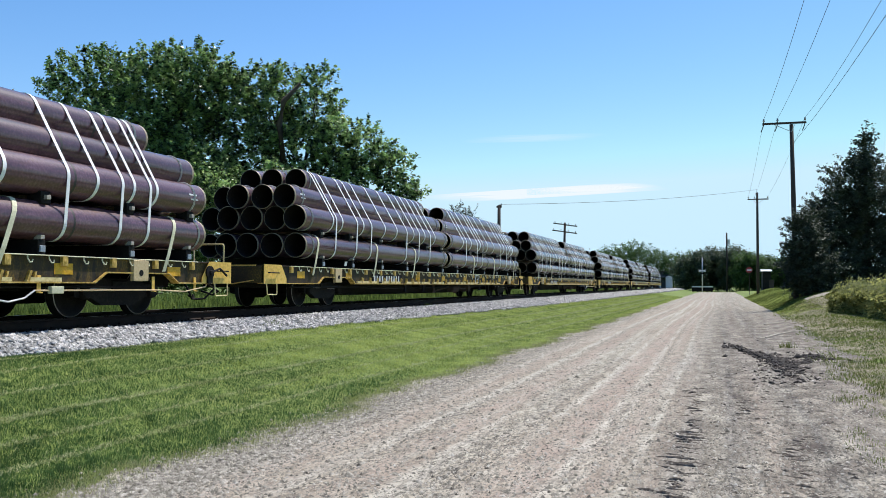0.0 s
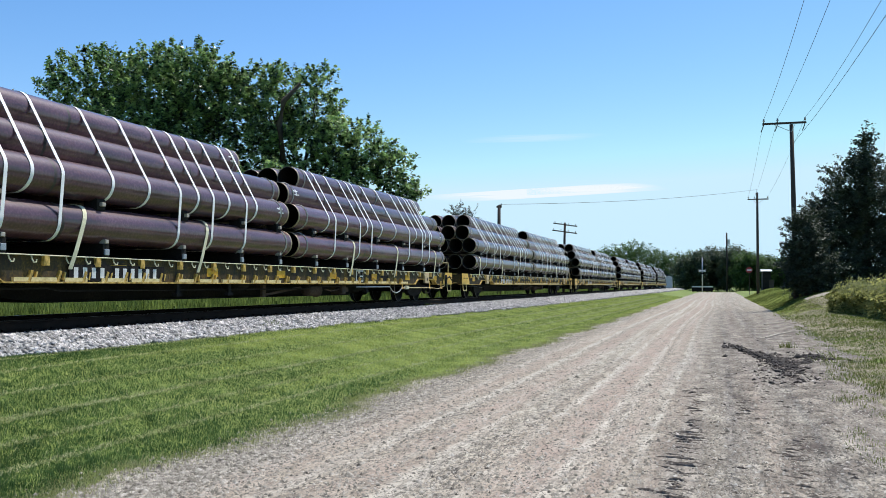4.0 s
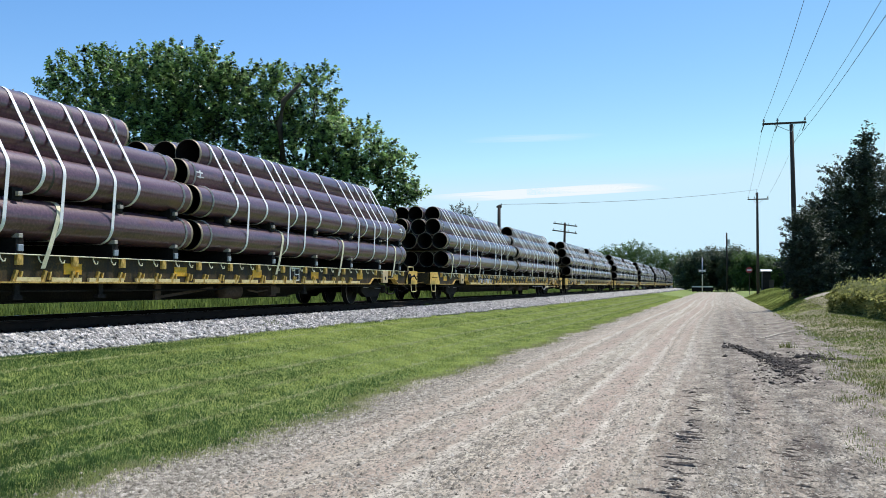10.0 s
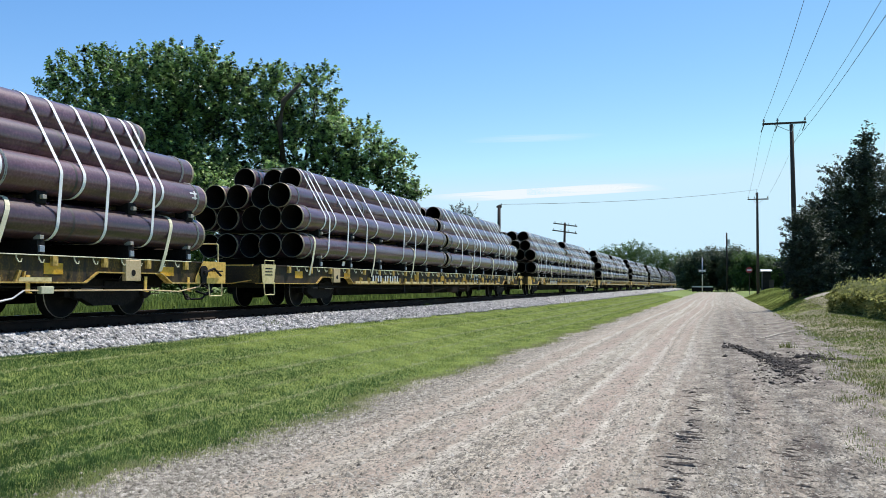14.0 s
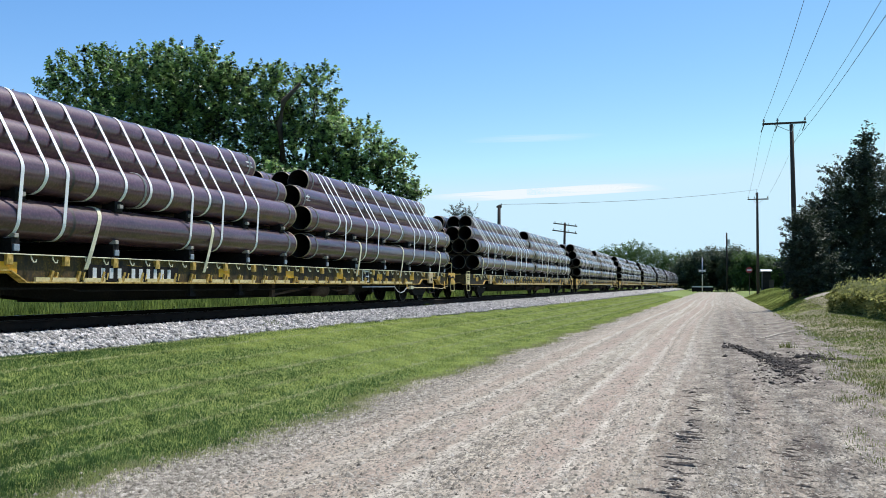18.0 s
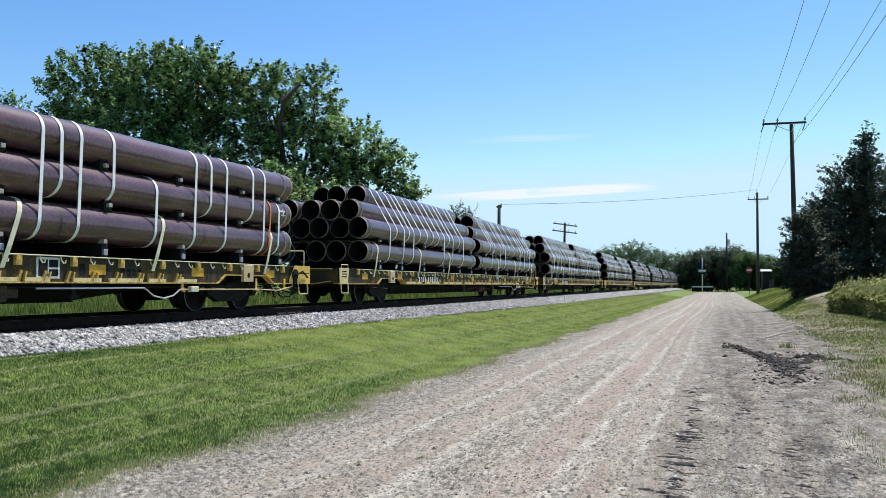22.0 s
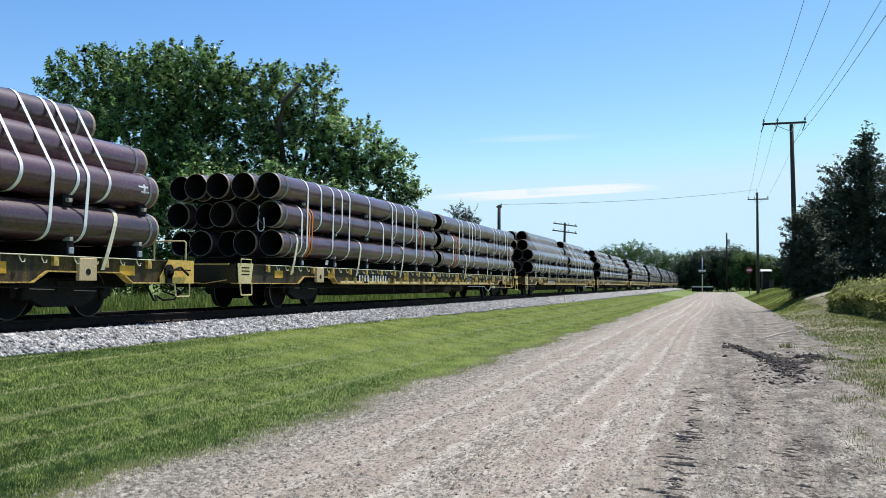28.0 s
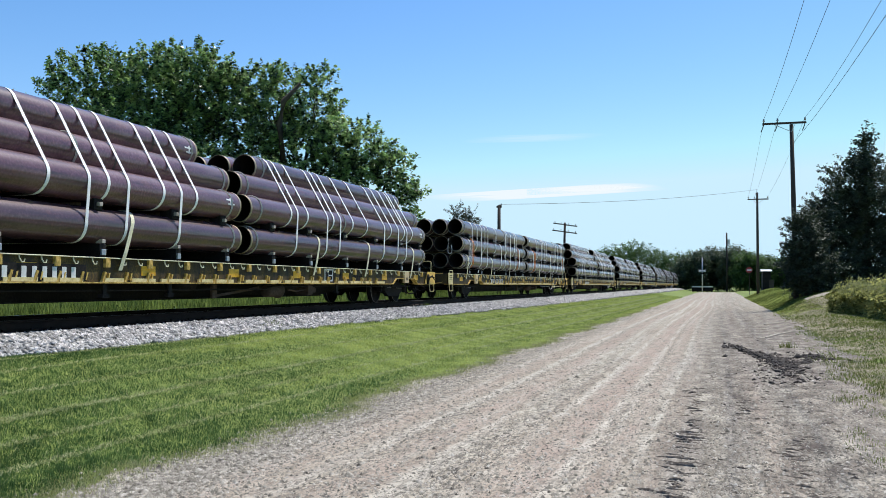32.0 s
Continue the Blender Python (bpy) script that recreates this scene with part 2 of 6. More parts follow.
def road_material():
    """Pale gravel drawn out in streaks along the road, earthier on the side where heavy tyres have run."""
    m = material("road_gravel", [(0.14, 0.122, 0.09), (0.335, 0.297, 0.228), (0.60, 0.55, 0.44)], 0.95, 5.0, 40, 0.6, spread=0.17, dist=0.02)
    n, l = m.node_tree.nodes, m.node_tree.links
    b = n["Principled BSDF"]
    base = b.inputs["Base Color"].links[0].from_socket
    co = n.new("ShaderNodeTexCoord")
    drawn = n.new("ShaderNodeMapping")
    drawn.inputs["Scale"].default_value = (1, 0.3, 1)
    l.new(co.outputs["Object"], drawn.inputs["Vector"])
    for node in [x for x in n if x.type == "TEX_NOISE"]:
        l.new(drawn.outputs[0], node.inputs["Vector"])

    def streak(scale, detail, lo, hi):
        mp, nz, mr = n.new("ShaderNodeMapping"), n.new("ShaderNodeTexNoise"), n.new("ShaderNodeMapRange")
        l.new(co.outputs["Object"], mp.inputs["Vector"])
        mp.inputs["Scale"].default_value = scale
        l.new(mp.outputs[0], nz.inputs["Vector"])
        nz.inputs["Scale"].default_value, nz.inputs["Detail"].default_value = 1.0, detail
        l.new(nz.outputs["Fac"], mr.inputs["Value"])
        mr.inputs["From Min"].default_value, mr.inputs["From Max"].default_value = lo, hi
        return mr.outputs[0]

    def blend(fac, colour, into, mode="MIX"):
        mx = n.new("ShaderNodeMixRGB")
        mx.blend_type = mode
        l.new(fac, mx.inputs["Fac"])
        l.new(into, mx.inputs["Color1"])
        mx.inputs["Color2"].default_value = (*colour, 1)
        return mx.outputs["Color"]

    half = n.new("ShaderNodeMath")
    half.operation = "MULTIPLY"
    half.inputs[1].default_value = 0.6
    l.new(streak((2.6, 0.06, 1), 5, 0.45, 0.72), half.inputs[0])
    c = blend(half.outputs[0], (0.26, 0.195, 0.14), base)
    half2 = n.new("ShaderNodeMath")
    half2.operation = "MULTIPLY"
    half2.inputs[1].default_value = 0.55
    l.new(streak((4.2, 0.09, 1), 5, 0.5, 0.7), half2.inputs[0])
    c = blend(half2.outputs[0], (0.52, 0.48, 0.41), c)
    for word_, colour, lo in (("rut", (0.370, 0.285, 0.225), 0.26), ("tyre_line", (0.62, 0.575, 0.48), 0.36)):
        at, cut = n.new("ShaderNodeAttribute"), n.new("ShaderNodeMath")
        at.attribute_name = word_
        cut.operation = "MULTIPLY"
        l.new(at.outputs["Fac"], cut.inputs[0])
        l.new(streak((5.0, 1.3, 1), 5, lo, 0.62), cut.inputs[1])
        c = blend(cut.outputs[0], colour, c)
    at = n.new("ShaderNodeAttribute")
    at.attribute_name = "dirt"
    mul, nz = n.new("ShaderNodeMath"), streak((3.0, 1.6, 1), 6, 0.32, 0.6)
    mul.operation = "MULTIPLY"
    l.new(at.outputs["Fac"], mul.inputs[0])
    l.new(nz, mul.inputs[1])
    c = blend(mul.outputs[0], (0.082, 0.060, 0.045), c)
    # single stones: each cell of two sizes its own shade, most where the gravel lies loose
    packed = n.new("ShaderNodeAttribute")
    packed.attribute_name = "grit"
    for size, low, high, strength in ((30.0, 0.16, 1.06, 0.9), (70.0, 0.16, 1.06, 0.95)):
        vor, sep, mr, fac, mx = n.new("ShaderNodeTexVoronoi"), n.new("ShaderNodeSeparateColor"), n.new("ShaderNodeMapRange"), n.new("ShaderNodeMapRange"), n.new("ShaderNodeMixRGB")
        vor.inputs["Scale"].default_value = size
        l.new(drawn.outputs[0], vor.inputs["Vector"])
        l.new(vor.outputs["Color"], sep.inputs["Color"])
        l.new(sep.outputs["Red"], mr.inputs["Value"])
        mr.inputs["From Max"].default_value = 0.36
        mr.inputs["To Min"].default_value, mr.inputs["To Max"].default_value = low, high
        l.new(packed.outputs["Fac"], fac.inputs["Value"])
        fac.inputs["To Min"].default_value, fac.inputs["To Max"].default_value = 0.38 * strength, strength
        mx.blend_type = "MULTIPLY"
        l.new(fac.outputs[0], mx.inputs["Fac"])
        l.new(c, mx.inputs["Color1"])
        l.new(mr.outputs[0], mx.inputs["Color2"])
        c = mx.outputs["Color"]
    l.new(c, b.inputs["Base Color"])
    return m


M_ROAD = road_material()

# ---- small mesh tools ----


def mesh_of(name, verts, faces, mat, smooth=False):
    me = bpy.data.meshes.new(name)
    me.from_pydata(verts, [], faces)
    for m in mat if isinstance(mat, (list, tuple)) else [mat]:
        me.materials.append(m)
    if smooth:
        me.polygons.foreach_set("use_smooth", np.ones(len(me.polygons), bool))
    me.update()
    return me


def cloud_mesh(name, verts, quads, mat):
    """A large mesh out of arrays: verts n x 3, faces m x 3 or m x 4."""
    verts, quads = np.asarray(verts, np.float32), np.asarray(quads, np.int32)
    me = bpy.data.meshes.new(name)
    me.vertices.add(len(verts))
    me.vertices.foreach_set("co", verts.ravel())
    k = quads.shape[1]
    me.loops.add(quads.size)
    me.loops.foreach_set("vertex_index", quads.ravel())
    me.polygons.add(len(quads))
    me.polygons.foreach_set("loop_start", np.arange(0, quads.size, k, dtype=np.int32))
    me.polygons.foreach_set("loop_total", np.full(len(quads), k, np.int32))
    me.materials.append(mat)
    me.update(calc_edges=True)
    me.validate()
    return me


class Shape:
    """Collects boxes, prisms and tubes for one mesh."""

    def __init__(self):
        self.v, self.f, self.k = [], [], []

    def add(self, verts, faces, slot=0):
        o = len(self.v)
        self.v += [tuple(p) for p in verts]
        self.f += [tuple(i + o for i in q) for q in faces]
        self.k += [slot] * len(faces)
        return self

    def box(self, x0, x1, y0, y1, z0, z1, slot=0, c=0.0):
        """A box; c chamfers its edges along y."""
        if c:
            ring = [(x0 + c, z0), (x1 - c, z0), (x1, z0 + c), (x1, z1 - c), (x1 - c, z1), (x0 + c, z1), (x0, z1 - c), (x0, z0 + c)]
        else:
            ring = [(x0, z0), (x1, z0), (x1, z1), (x0, z1)]
        return self.prism_y(ring, y0, y1, slot)

    def prism_y(self, ring, y0, y1, slot=0):
        n = len(ring)
        return self.add([(x, y0, z) for x, z in ring] + [(x, y1, z) for x, z in ring],
                        [(i, i + n, (i + 1) % n + n, (i + 1) % n) for i in range(n)] + [tuple(range(n)), tuple(range(2 * n - 1, n - 1, -1))], slot)

    def prism_x(self, ring, x0, x1, slot=0):
        n = len(ring)
        return self.add([(x0, y, z) for y, z in ring] + [(x1, y, z) for y, z in ring],
                        [(i, (i + 1) % n, (i + 1) % n + n, i + n) for i in range(n)] + [tuple(range(n - 1, -1, -1)), tuple(range(n, 2 * n))], slot)

    def prism_z(self, ring, z0, z1, slot=0):
        n = len(ring)
        return self.add([(x, y, z0) for x, y in ring] + [(x, y, z1) for x, y in ring],
                        [(i, (i + 1) % n, (i + 1) % n + n, i + n) for i in range(n)] + [tuple(range(n - 1, -1, -1)), tuple(range(n, 2 * n))], slot)

    def tube(self, path, radius, n=8, slot=0, caps=True):
        """A round rod along a path; radius: a number or one for each point."""
        path = [Vector(p) for p in path]
        rad = radius if isinstance(radius, (list, tuple)) else [radius] * len(path)
        verts, faces = [], []
        for i, p in enumerate(path):
            t = (path[min(i + 1, len(path) - 1)] - path[max(i - 1, 0)]).normalized()
            a = t.cross(Vector((0, 0, 1)) if abs(t.z) < 0.9 else Vector((1, 0, 0))).normalized()
            b = t.cross(a)
            verts += [p + rad[i] * (math.cos(2 * math.pi * j / n) * a + math.sin(2 * math.pi * j / n) * b) for j in range(n)]
        for i in range(len(path) - 1):
            faces += [(i * n + j, i * n + (j + 1) % n, (i + 1) * n + (j + 1) % n, (i + 1) * n + j) for j in range(n)]
        if caps:
            faces += [tuple(range(n - 1, -1, -1)), tuple(range((len(path) - 1) * n, len(path) * n))]
        return self.add(verts, faces, slot)

    def lathe_x(self, profile, cy, cz, n=24, slots=None):
        """Turned about an axis along x; profile: (x, radius) points."""
        verts, faces, ks = [], [], []
        for x, r in profile:
            verts += [(x, cy + r * math.cos(2 * math.pi * j / n), cz + r * math.sin(2 * math.pi * j / n)) for j in range(n)]
        o = len(self.v)
        self.v += verts
        for i in range(len(profile) - 1):
            for j in range(n):
                self.f.append((o + i * n + j, o + i * n + (j + 1) % n, o + (i + 1) * n + (j + 1) % n, o + (i + 1) * n + j))
                self.k.append(slots[i] if slots else 0)
        return self

    def mesh(self, name, mats, smooth=False):
        me = mesh_of(name, self.v, self.f, mats, smooth)
        if max(self.k, default=0):
            me.polygons.foreach_set("material_index", np.array(self.k, np.int32))
        bm = bmesh.new()
        bm.from_mesh(me)
        bmesh.ops.recalc_face_normals(bm, faces=bm.faces)
        bm.to_mesh(me)
        bm.free()
        return me


def thing(name, label, category, group="", kind="", data=None, m=None):
    ob = tagged(new(name, data), label, category, group, kind)
    if m is not None:
        ob.matrix_basis = m
    return ob


def child(name, data, parent, label="", m=None):
    """One mesh as a part of a thing or of a part."""
    ob = new(name, data)
    ob.parent = parent
    if label:
        ob["label"] = label
    if m is not None:
        ob.matrix_basis = m
    return ob


def smoothstep(a, b, x):
    t = np.clip((x - a) / (b - a), 0.0, 1.0)
    return t * t * (3 - 2 * t)


# ---- the plan ----
TRACK_X, RAIL_Z = -11.116, 0.905
ROAD_L, ROAD_R = -4.35, 2.7
rng = np.random.default_rng(7)


def wave(x, y):
    return 0.5 * np.sin(0.9 * x + 0.37 * y + 1.0) + 0.3 * np.sin(2.3 * y - 1.1 * x) + 0.2 * np.sin(5.1 * x + 3.3 * y)


NOISE_GRID = np.random.default_rng(3).random((256, 256))


def patches(x, y, cell):
    """Uneven soft patches of that size in metres, from -1 to 1."""
    u, v = np.asarray(x, float) / cell, np.asarray(y, float) / cell
    i, j = np.floor(u).astype(int), np.floor(v).astype(int)
    fu, fv = u - i, v - j
    fu, fv = fu * fu * (3 - 2 * fu), fv * fv * (3 - 2 * fv)
    g = NOISE_GRID
    a = g[i % 256, j % 256] * (1 - fu) + g[(i + 1) % 256, j % 256] * fu
    b = g[i % 256, (j + 1) % 256] * (1 - fu) + g[(i + 1) % 256, (j + 1) % 256] * fu
    return 2 * (a * (1 - fv) + b * fv) - 1


def ground_z(x, y):
    """Height of the ground sheet: the road at 0, the lawn rising to the track bed, the bank beside the road."""
    x, y = np.asarray(x, float), np.asarray(y, float)
    z = 0.50 * smoothstep(-4.6, -9.2, x) - 0.06 * smoothstep(-13.4, -15.5, x)
    far = smoothstep(43, 54, y) * smoothstep(135, 112, y)
    z = z + smoothstep(2.9, 4.6, x) * 0.28 + smoothstep(2.7, 6.5, x) * 0.95 * far
    z = z + 0.014 * wave(x * 0.6, y * 0.6) * (smoothstep(-4.8, -6.5, x) + smoothstep(3.2, 4.5, x))
    return z - 0.03


# ---- ground, road, track bed ----


def sheet(name, xs, ys, height, mat):
    xs, ys = np.asarray(xs, float), np.asarray(ys, float)
    gx, gy = np.meshgrid(xs, ys)
    v = np.stack([gx, gy, height(gx, gy)], -1).reshape(-1, 3)
    w = len(xs)
    i = (np.arange(len(ys) - 1)[:, None] * w + np.arange(w - 1)[None, :]).ravel()
    me = cloud_mesh(name, v, np.stack([i, i + 1, i + w + 1, i + w], -1), mat)
    me.polygons.foreach_set("use_smooth", np.ones(len(me.polygons), bool))
    return me


def stretch(*pieces):
    return np.concatenate([np.arange(a, b, s) for a, b, s in pieces])


ground = thing("ground", "green grassy ground reaching out to the horizon", "ground", kind="structure", data=sheet(
    "ground", stretch((-1500, -100, 100), (-100, -30, 5), (-30, 12, 0.3), (12, 100, 4), (100, 1600, 100)),
    stretch((-300, -20, 20), (-20, 140, 1.0), (140, 400, 10), (400, 3100, 100)), ground_z, M_EARTH))


def mud_line(x):
    """Where the mud dragged across the road's side lies."""
    return np.interp(x, [-0.4, 0.35, 0.75, 1.0, 1.35, 1.9, 2.3, 2.7], [21.3, 22.2, 19.7, 18.7, 18.5, 19.8, 19.4, 19.0])


def verge_edge(y):
    """Where the first grass stands on the road's side away from the track."""
    return np.interp(y, [6, 8, 10, 13, 19, 27, 39, 63, 110], [1.25, 1.33, 1.45, 1.68, 2.0, 2.5, 2.7, 3.0, 2.9])


def road_z(x, y):
    """Gravel with shallow wheel ruts and, on one side, the bars pressed in by tractor tyres."""
    z = 0.012 * wave(1.3 * x, 0.21 * y) + 0.006 * wave(7 * x, 5 * y)
    for c, w, dp in ((-3.1, 0.35, 0.02), (-1.55, 0.35, 0.025), (-0.75, 0.25, 0.02)):
        z = z - dp * np.exp(-(((x - c - 0.08 * np.sin(0.11 * y)) / w) ** 2))
    berm = np.exp(-(((y - mud_line(x)) / 0.5) ** 2)) * smoothstep(-0.4, 0.4, x) * smoothstep(2.8, 2.2, x)
    z = z + berm * (0.025 + 0.035 * wave(6.3 * x, 3.1 * y))
    for c, w, y0, y1 in ((-0.32, 0.24, 5.0, 13.0), (0.28, 0.16, 10.0, 13.0), (0.65, 0.2, 6.5, 9.5)):
        z = z - 0.018 * np.exp(-(((x - c) / w) ** 4)) * smoothstep(y0, y0 + 1, y) * smoothstep(y1, y1 - 1, y)
    edge = smoothstep(ROAD_L + 0.9, ROAD_L, x) + smoothstep(-0.3, 0.7, x - verge_edge(y))
    return z + 0.012 - 0.03 * edge


road_rows = [3.0]
while road_rows[-1] < 200:
    road_rows.append(road_rows[-1] + max(0.05, 0.0045 * road_rows[-1]))
rx_ = np.linspace(0, 1, 130)
road_v = []
for y in [-40.0, -20.0, 0.0] + road_rows:
    l_ = ROAD_L + 0.16 * math.sin(0.9 * y) + 0.10 * math.sin(2.7 * y + 1) + 0.05 * math.sin(7.1 * y)
    r_ = float(verge_edge(y)) + 0.75 + 0.14 * math.sin(1.9 * y) + 0.10 * math.sin(0.31 * y + 1)
    x = l_ + (r_ - l_) * rx_
    road_v.append(np.stack([x, np.full_like(x, y), road_z(x, np.full_like(x, y))], -1))
w_ = len(rx_)
i_ = (np.arange(len(road_v) - 1)[:, None] * w_ + np.arange(w_ - 1)[None, :]).ravel()
road_me = cloud_mesh("road", np.concatenate(road_v), np.stack([i_, i_ + 1, i_ + w_ + 1, i_ + w_], -1), M_ROAD)
rv_ = np.concatenate(road_v)
ruts_ = sum(np.exp(-(((rv_[:, 0] - c) / w) ** 2)) * smoothstep(y0, y0 + 2, rv_[:, 1]) * smoothstep(y1 + 3, y1 - 2, rv_[:, 1])
            for c, w, y0, y1 in ((-0.32, 0.22, 3.0, 13.0), (0.28, 0.14, 9.0, 13.5), (0.65, 0.25, 4.0, 10.0), (1.0, 0.22, 7.0, 17.0), (1.05, 0.10, 23.0, 60.0), (2.0, 0.16, 24.0, 48.0), (1.6, 0.20, 8.0, 16.0)))
patch_ = np.exp(-(((rv_[:, 1] - mud_line(rv_[:, 0])) / 0.55) ** 2)) * smoothstep(-0.5, 0.3, rv_[:, 0])
side_ = (0.52 + 0.24 * smoothstep(11, 16, rv_[:, 1])) * smoothstep(-1.1, 0.2, rv_[:, 0]) * smoothstep(90, 25, rv_[:, 1])
road_me.attributes.new("dirt", "FLOAT", "POINT").data.foreach_set("value", np.clip(0.40 * ruts_ * (0.6 + 0.6 * patches(rv_[:, 0], 0.4 * rv_[:, 1], 0.22)) + 0.5 * patch_ * (0.5 + 0.5 * wave(5 * rv_[:, 0], 3 * rv_[:, 1])) + side_, 0, 1).astype(np.float32))
wob_ = rv_[:, 0] - 0.10 * np.sin(0.13 * rv_[:, 1]) - 0.004 * rv_[:, 1]
near_ = smoothstep(24, 10, rv_[:, 1])
packed_ = sum(k * np.exp(-(((wob_ - c) / w) ** 2)) for c, w, k in ((-3.45, 0.28, 0.5), (-2.72, 0.22, 0.85), (-1.55, 0.30, 1.0), (-1.02, 0.10, 0.7), (-0.62, 0.09, 0.4), (0.35, 0.16, 0.4)))
pale_ = sum(k * np.exp(-(((wob_ - c) / w) ** 2)) for c, w, k in ((-0.80, 0.035, 1.0), (-1.32, 0.045, 0.8), (-1.88, 0.05, 0.7), (-2.42, 0.07, 0.6), (-3.15, 0.08, 0.5), (-0.50, 0.03, 0.6)))
grit_ = sum(k * np.exp(-(((wob_ - c) / w) ** 2)) for c, w, k in ((-4.2, 0.22, 1.0), (-3.0, 0.10, 0.6), (-1.20, 0.06, 0.7), (-0.70, 0.04, 0.5), (0.1, 0.5, 0.5), (1.0, 0.5, 0.7))) + near_ * np.exp(-(((wob_ + 2.12) / 0.2) ** 2))
for word_, value_ in (("rut", packed_), ("tyre_line", pale_), ("grit", grit_ + 0.35 * patches(rv_[:, 0], 0.3 * rv_[:, 1], 0.35))):
    road_me.attributes.new(word_, "FLOAT", "POINT").data.foreach_set("value", np.clip(value_, 0, 1).astype(np.float32))
road_me.polygons.foreach_set("use_smooth", np.ones(len(road_me.polygons), bool))
road = thing("road", "pale rutted gravel road with tyre marks", "road", kind="structure", data=road_me)


def ballast_edge(y):
    return float(np.interp(y, [7.5, 9.0, 11.5, 16, 21, 26, 50, 90], [1.62, 1.70, 1.93, 2.0, 2.12, 2.32, 2.75, 2.85])) + 0.07 * math.sin(1.8 * y) + 0.05 * math.sin(4.9 * y)


rows_v = []
bal_rows = stretch((-40, 5, 3), (5, 60, 0.12), (60, 130, 0.6), (130, 700, 8))
for y in bal_rows:
    e = ballast_edge(y)
    xs = np.concatenate([np.linspace(-2.6, 1.36, 26), np.linspace(1.4, e, 14)])
    zs = np.interp(xs, [-2.6, -1.6, 1.36, e], [-0.42, -0.19, -0.19, -0.40 - 0.06 * (e - 2.0)])
    zs = zs + rng.normal(0, 0.013, len(xs))
    rows_v.append(np.stack([TRACK_X + xs, np.full_like(xs, y), RAIL_Z + zs], -1))
w_ = 40
i_ = (np.arange(len(rows_v) - 1)[:, None] * w_ + np.arange(w_ - 1)[None, :]).ravel()
ballast = thing("ballast_bed", "pale grey crushed stone ballast under the railway track", "ballast", kind="structure",
                data=cloud_mesh("ballast_bed", np.concatenate(rows_v), np.stack([i_, i_ + 1, i_ + w_ + 1, i_ + w_], -1), M_BED))
# the strip below the cars gets the colour with their shade in it
ballast.data.materials.append(M_UNDERSHADE)
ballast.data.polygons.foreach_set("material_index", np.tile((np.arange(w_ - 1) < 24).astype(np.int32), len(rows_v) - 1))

OCTA_V = np.array([(1, 0, 0), (-1, 0, 0), (0, 1, 0), (0, -1, 0), (0, 0, 1), (0, 0, -1)], float)
OCTA_F = np.array([(0, 2, 4), (2, 1, 4), (1, 3, 4), (3, 0, 4), (2, 0, 5), (1, 2, 5), (3, 1, 5), (0, 3, 5)])


def stones(name, centres, sizes, mat, label, category, flat=0.7, lying=False):
    """Angular stones scattered over a surface, as one piece of stuff."""
    n = len(centres)
    a = rng.uniform(0, 2 * np.pi, (n, 3))
    ca, sa = np.cos(a), np.sin(a)
    r = np.zeros((n, 3, 3))
    r[:, 0, 0], r[:, 0, 1], r[:, 1, 0], r[:, 1, 1], r[:, 2, 2] = ca[:, 0], -sa[:, 0], sa[:, 0], ca[:, 0], 1
    q = np.zeros((n, 3, 3))
    q[:, 0, 0], q[:, 1, 1], q[:, 1, 2], q[:, 2, 1], q[:, 2, 2] = 1, ca[:, 1], -sa[:, 1], sa[:, 1], ca[:, 1]
    local = OCTA_V[None] * (1 + rng.uniform(-0.35, 0.35, (n, 6, 1))) * np.array([1.0, 0.8, 1.0])
    v = np.einsum("nij,njk,nvk->nvi", r, np.eye(3)[None].repeat(n, 0) if lying else q, local) * np.asarray(sizes)[:, None, None]
    v[:, :, 2] *= flat
    v += np.asarray(centres)[:, None]
    f = (OCTA_F[:4] if lying else OCTA_F)[None] + 6 * np.arange(n)[:, None, None]
    return thing(name, label, category, kind="stuff", data=cloud_mesh(name, v.reshape(-1, 3), f.reshape(-1, 3), mat))


def spread_y(n, y0, y1, power=1.5):
    """Distances from y0 to y1, thinning out with distance."""
    k = 1 - power
    u = rng.random(n)
    return (y0 ** k + u * (y1 ** k - y0 ** k)) ** (1 / k)


n_ = 26000
y_ = spread_y(n_, 7, 240, 1.3)
e_ = np.array([ballast_edge(v) for v in y_])
x_ = rng.uniform(1.27, e_ + 0.10)
z_ = np.interp(x_, [-2.6, -1.6, 1.36], [-0.42, -0.19, -0.19])
z_ = np.where(x_ > 1.36, -0.19 - (x_ - 1.36) / (e_ - 1.36) * (0.21 + 0.06 * (e_ - 2.0)), z_)
stones("ballast_stones", np.stack([TRACK_X + x_, y_, RAIL_Z + z_ + 0.012], -1), rng.uniform(0.026, 0.062, n_) * np.clip(y_ / 28, 1.0, 4.0), M_BALLAST,
       "loose pale grey crushed stones of the track ballast", "stones", 0.8)
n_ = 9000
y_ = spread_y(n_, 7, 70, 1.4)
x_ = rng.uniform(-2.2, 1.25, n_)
stones("crib_stones", np.stack([TRACK_X + x_, y_, RAIL_Z - 0.19 + 0.0 * x_], -1), rng.uniform(0.02, 0.045, n_), M_UNDERSHADE,
       "dark stones between the ties, train shade in their colour", "stones", 0.8)
n_ = 105000
y_ = spread_y(n_, 4.6, 60, 1.7)
x_ = rng.uniform(ROAD_L - 0.15, ROAD_R + 0.3, n_)
x_[: n_ // 4] = ROAD_L + rng.normal(0.4, 0.28, n_ // 4)
k_ = x_ < verge_edge(y_) + 0.25
x_, y_ = x_[k_], y_[k_]
n_ = len(x_)
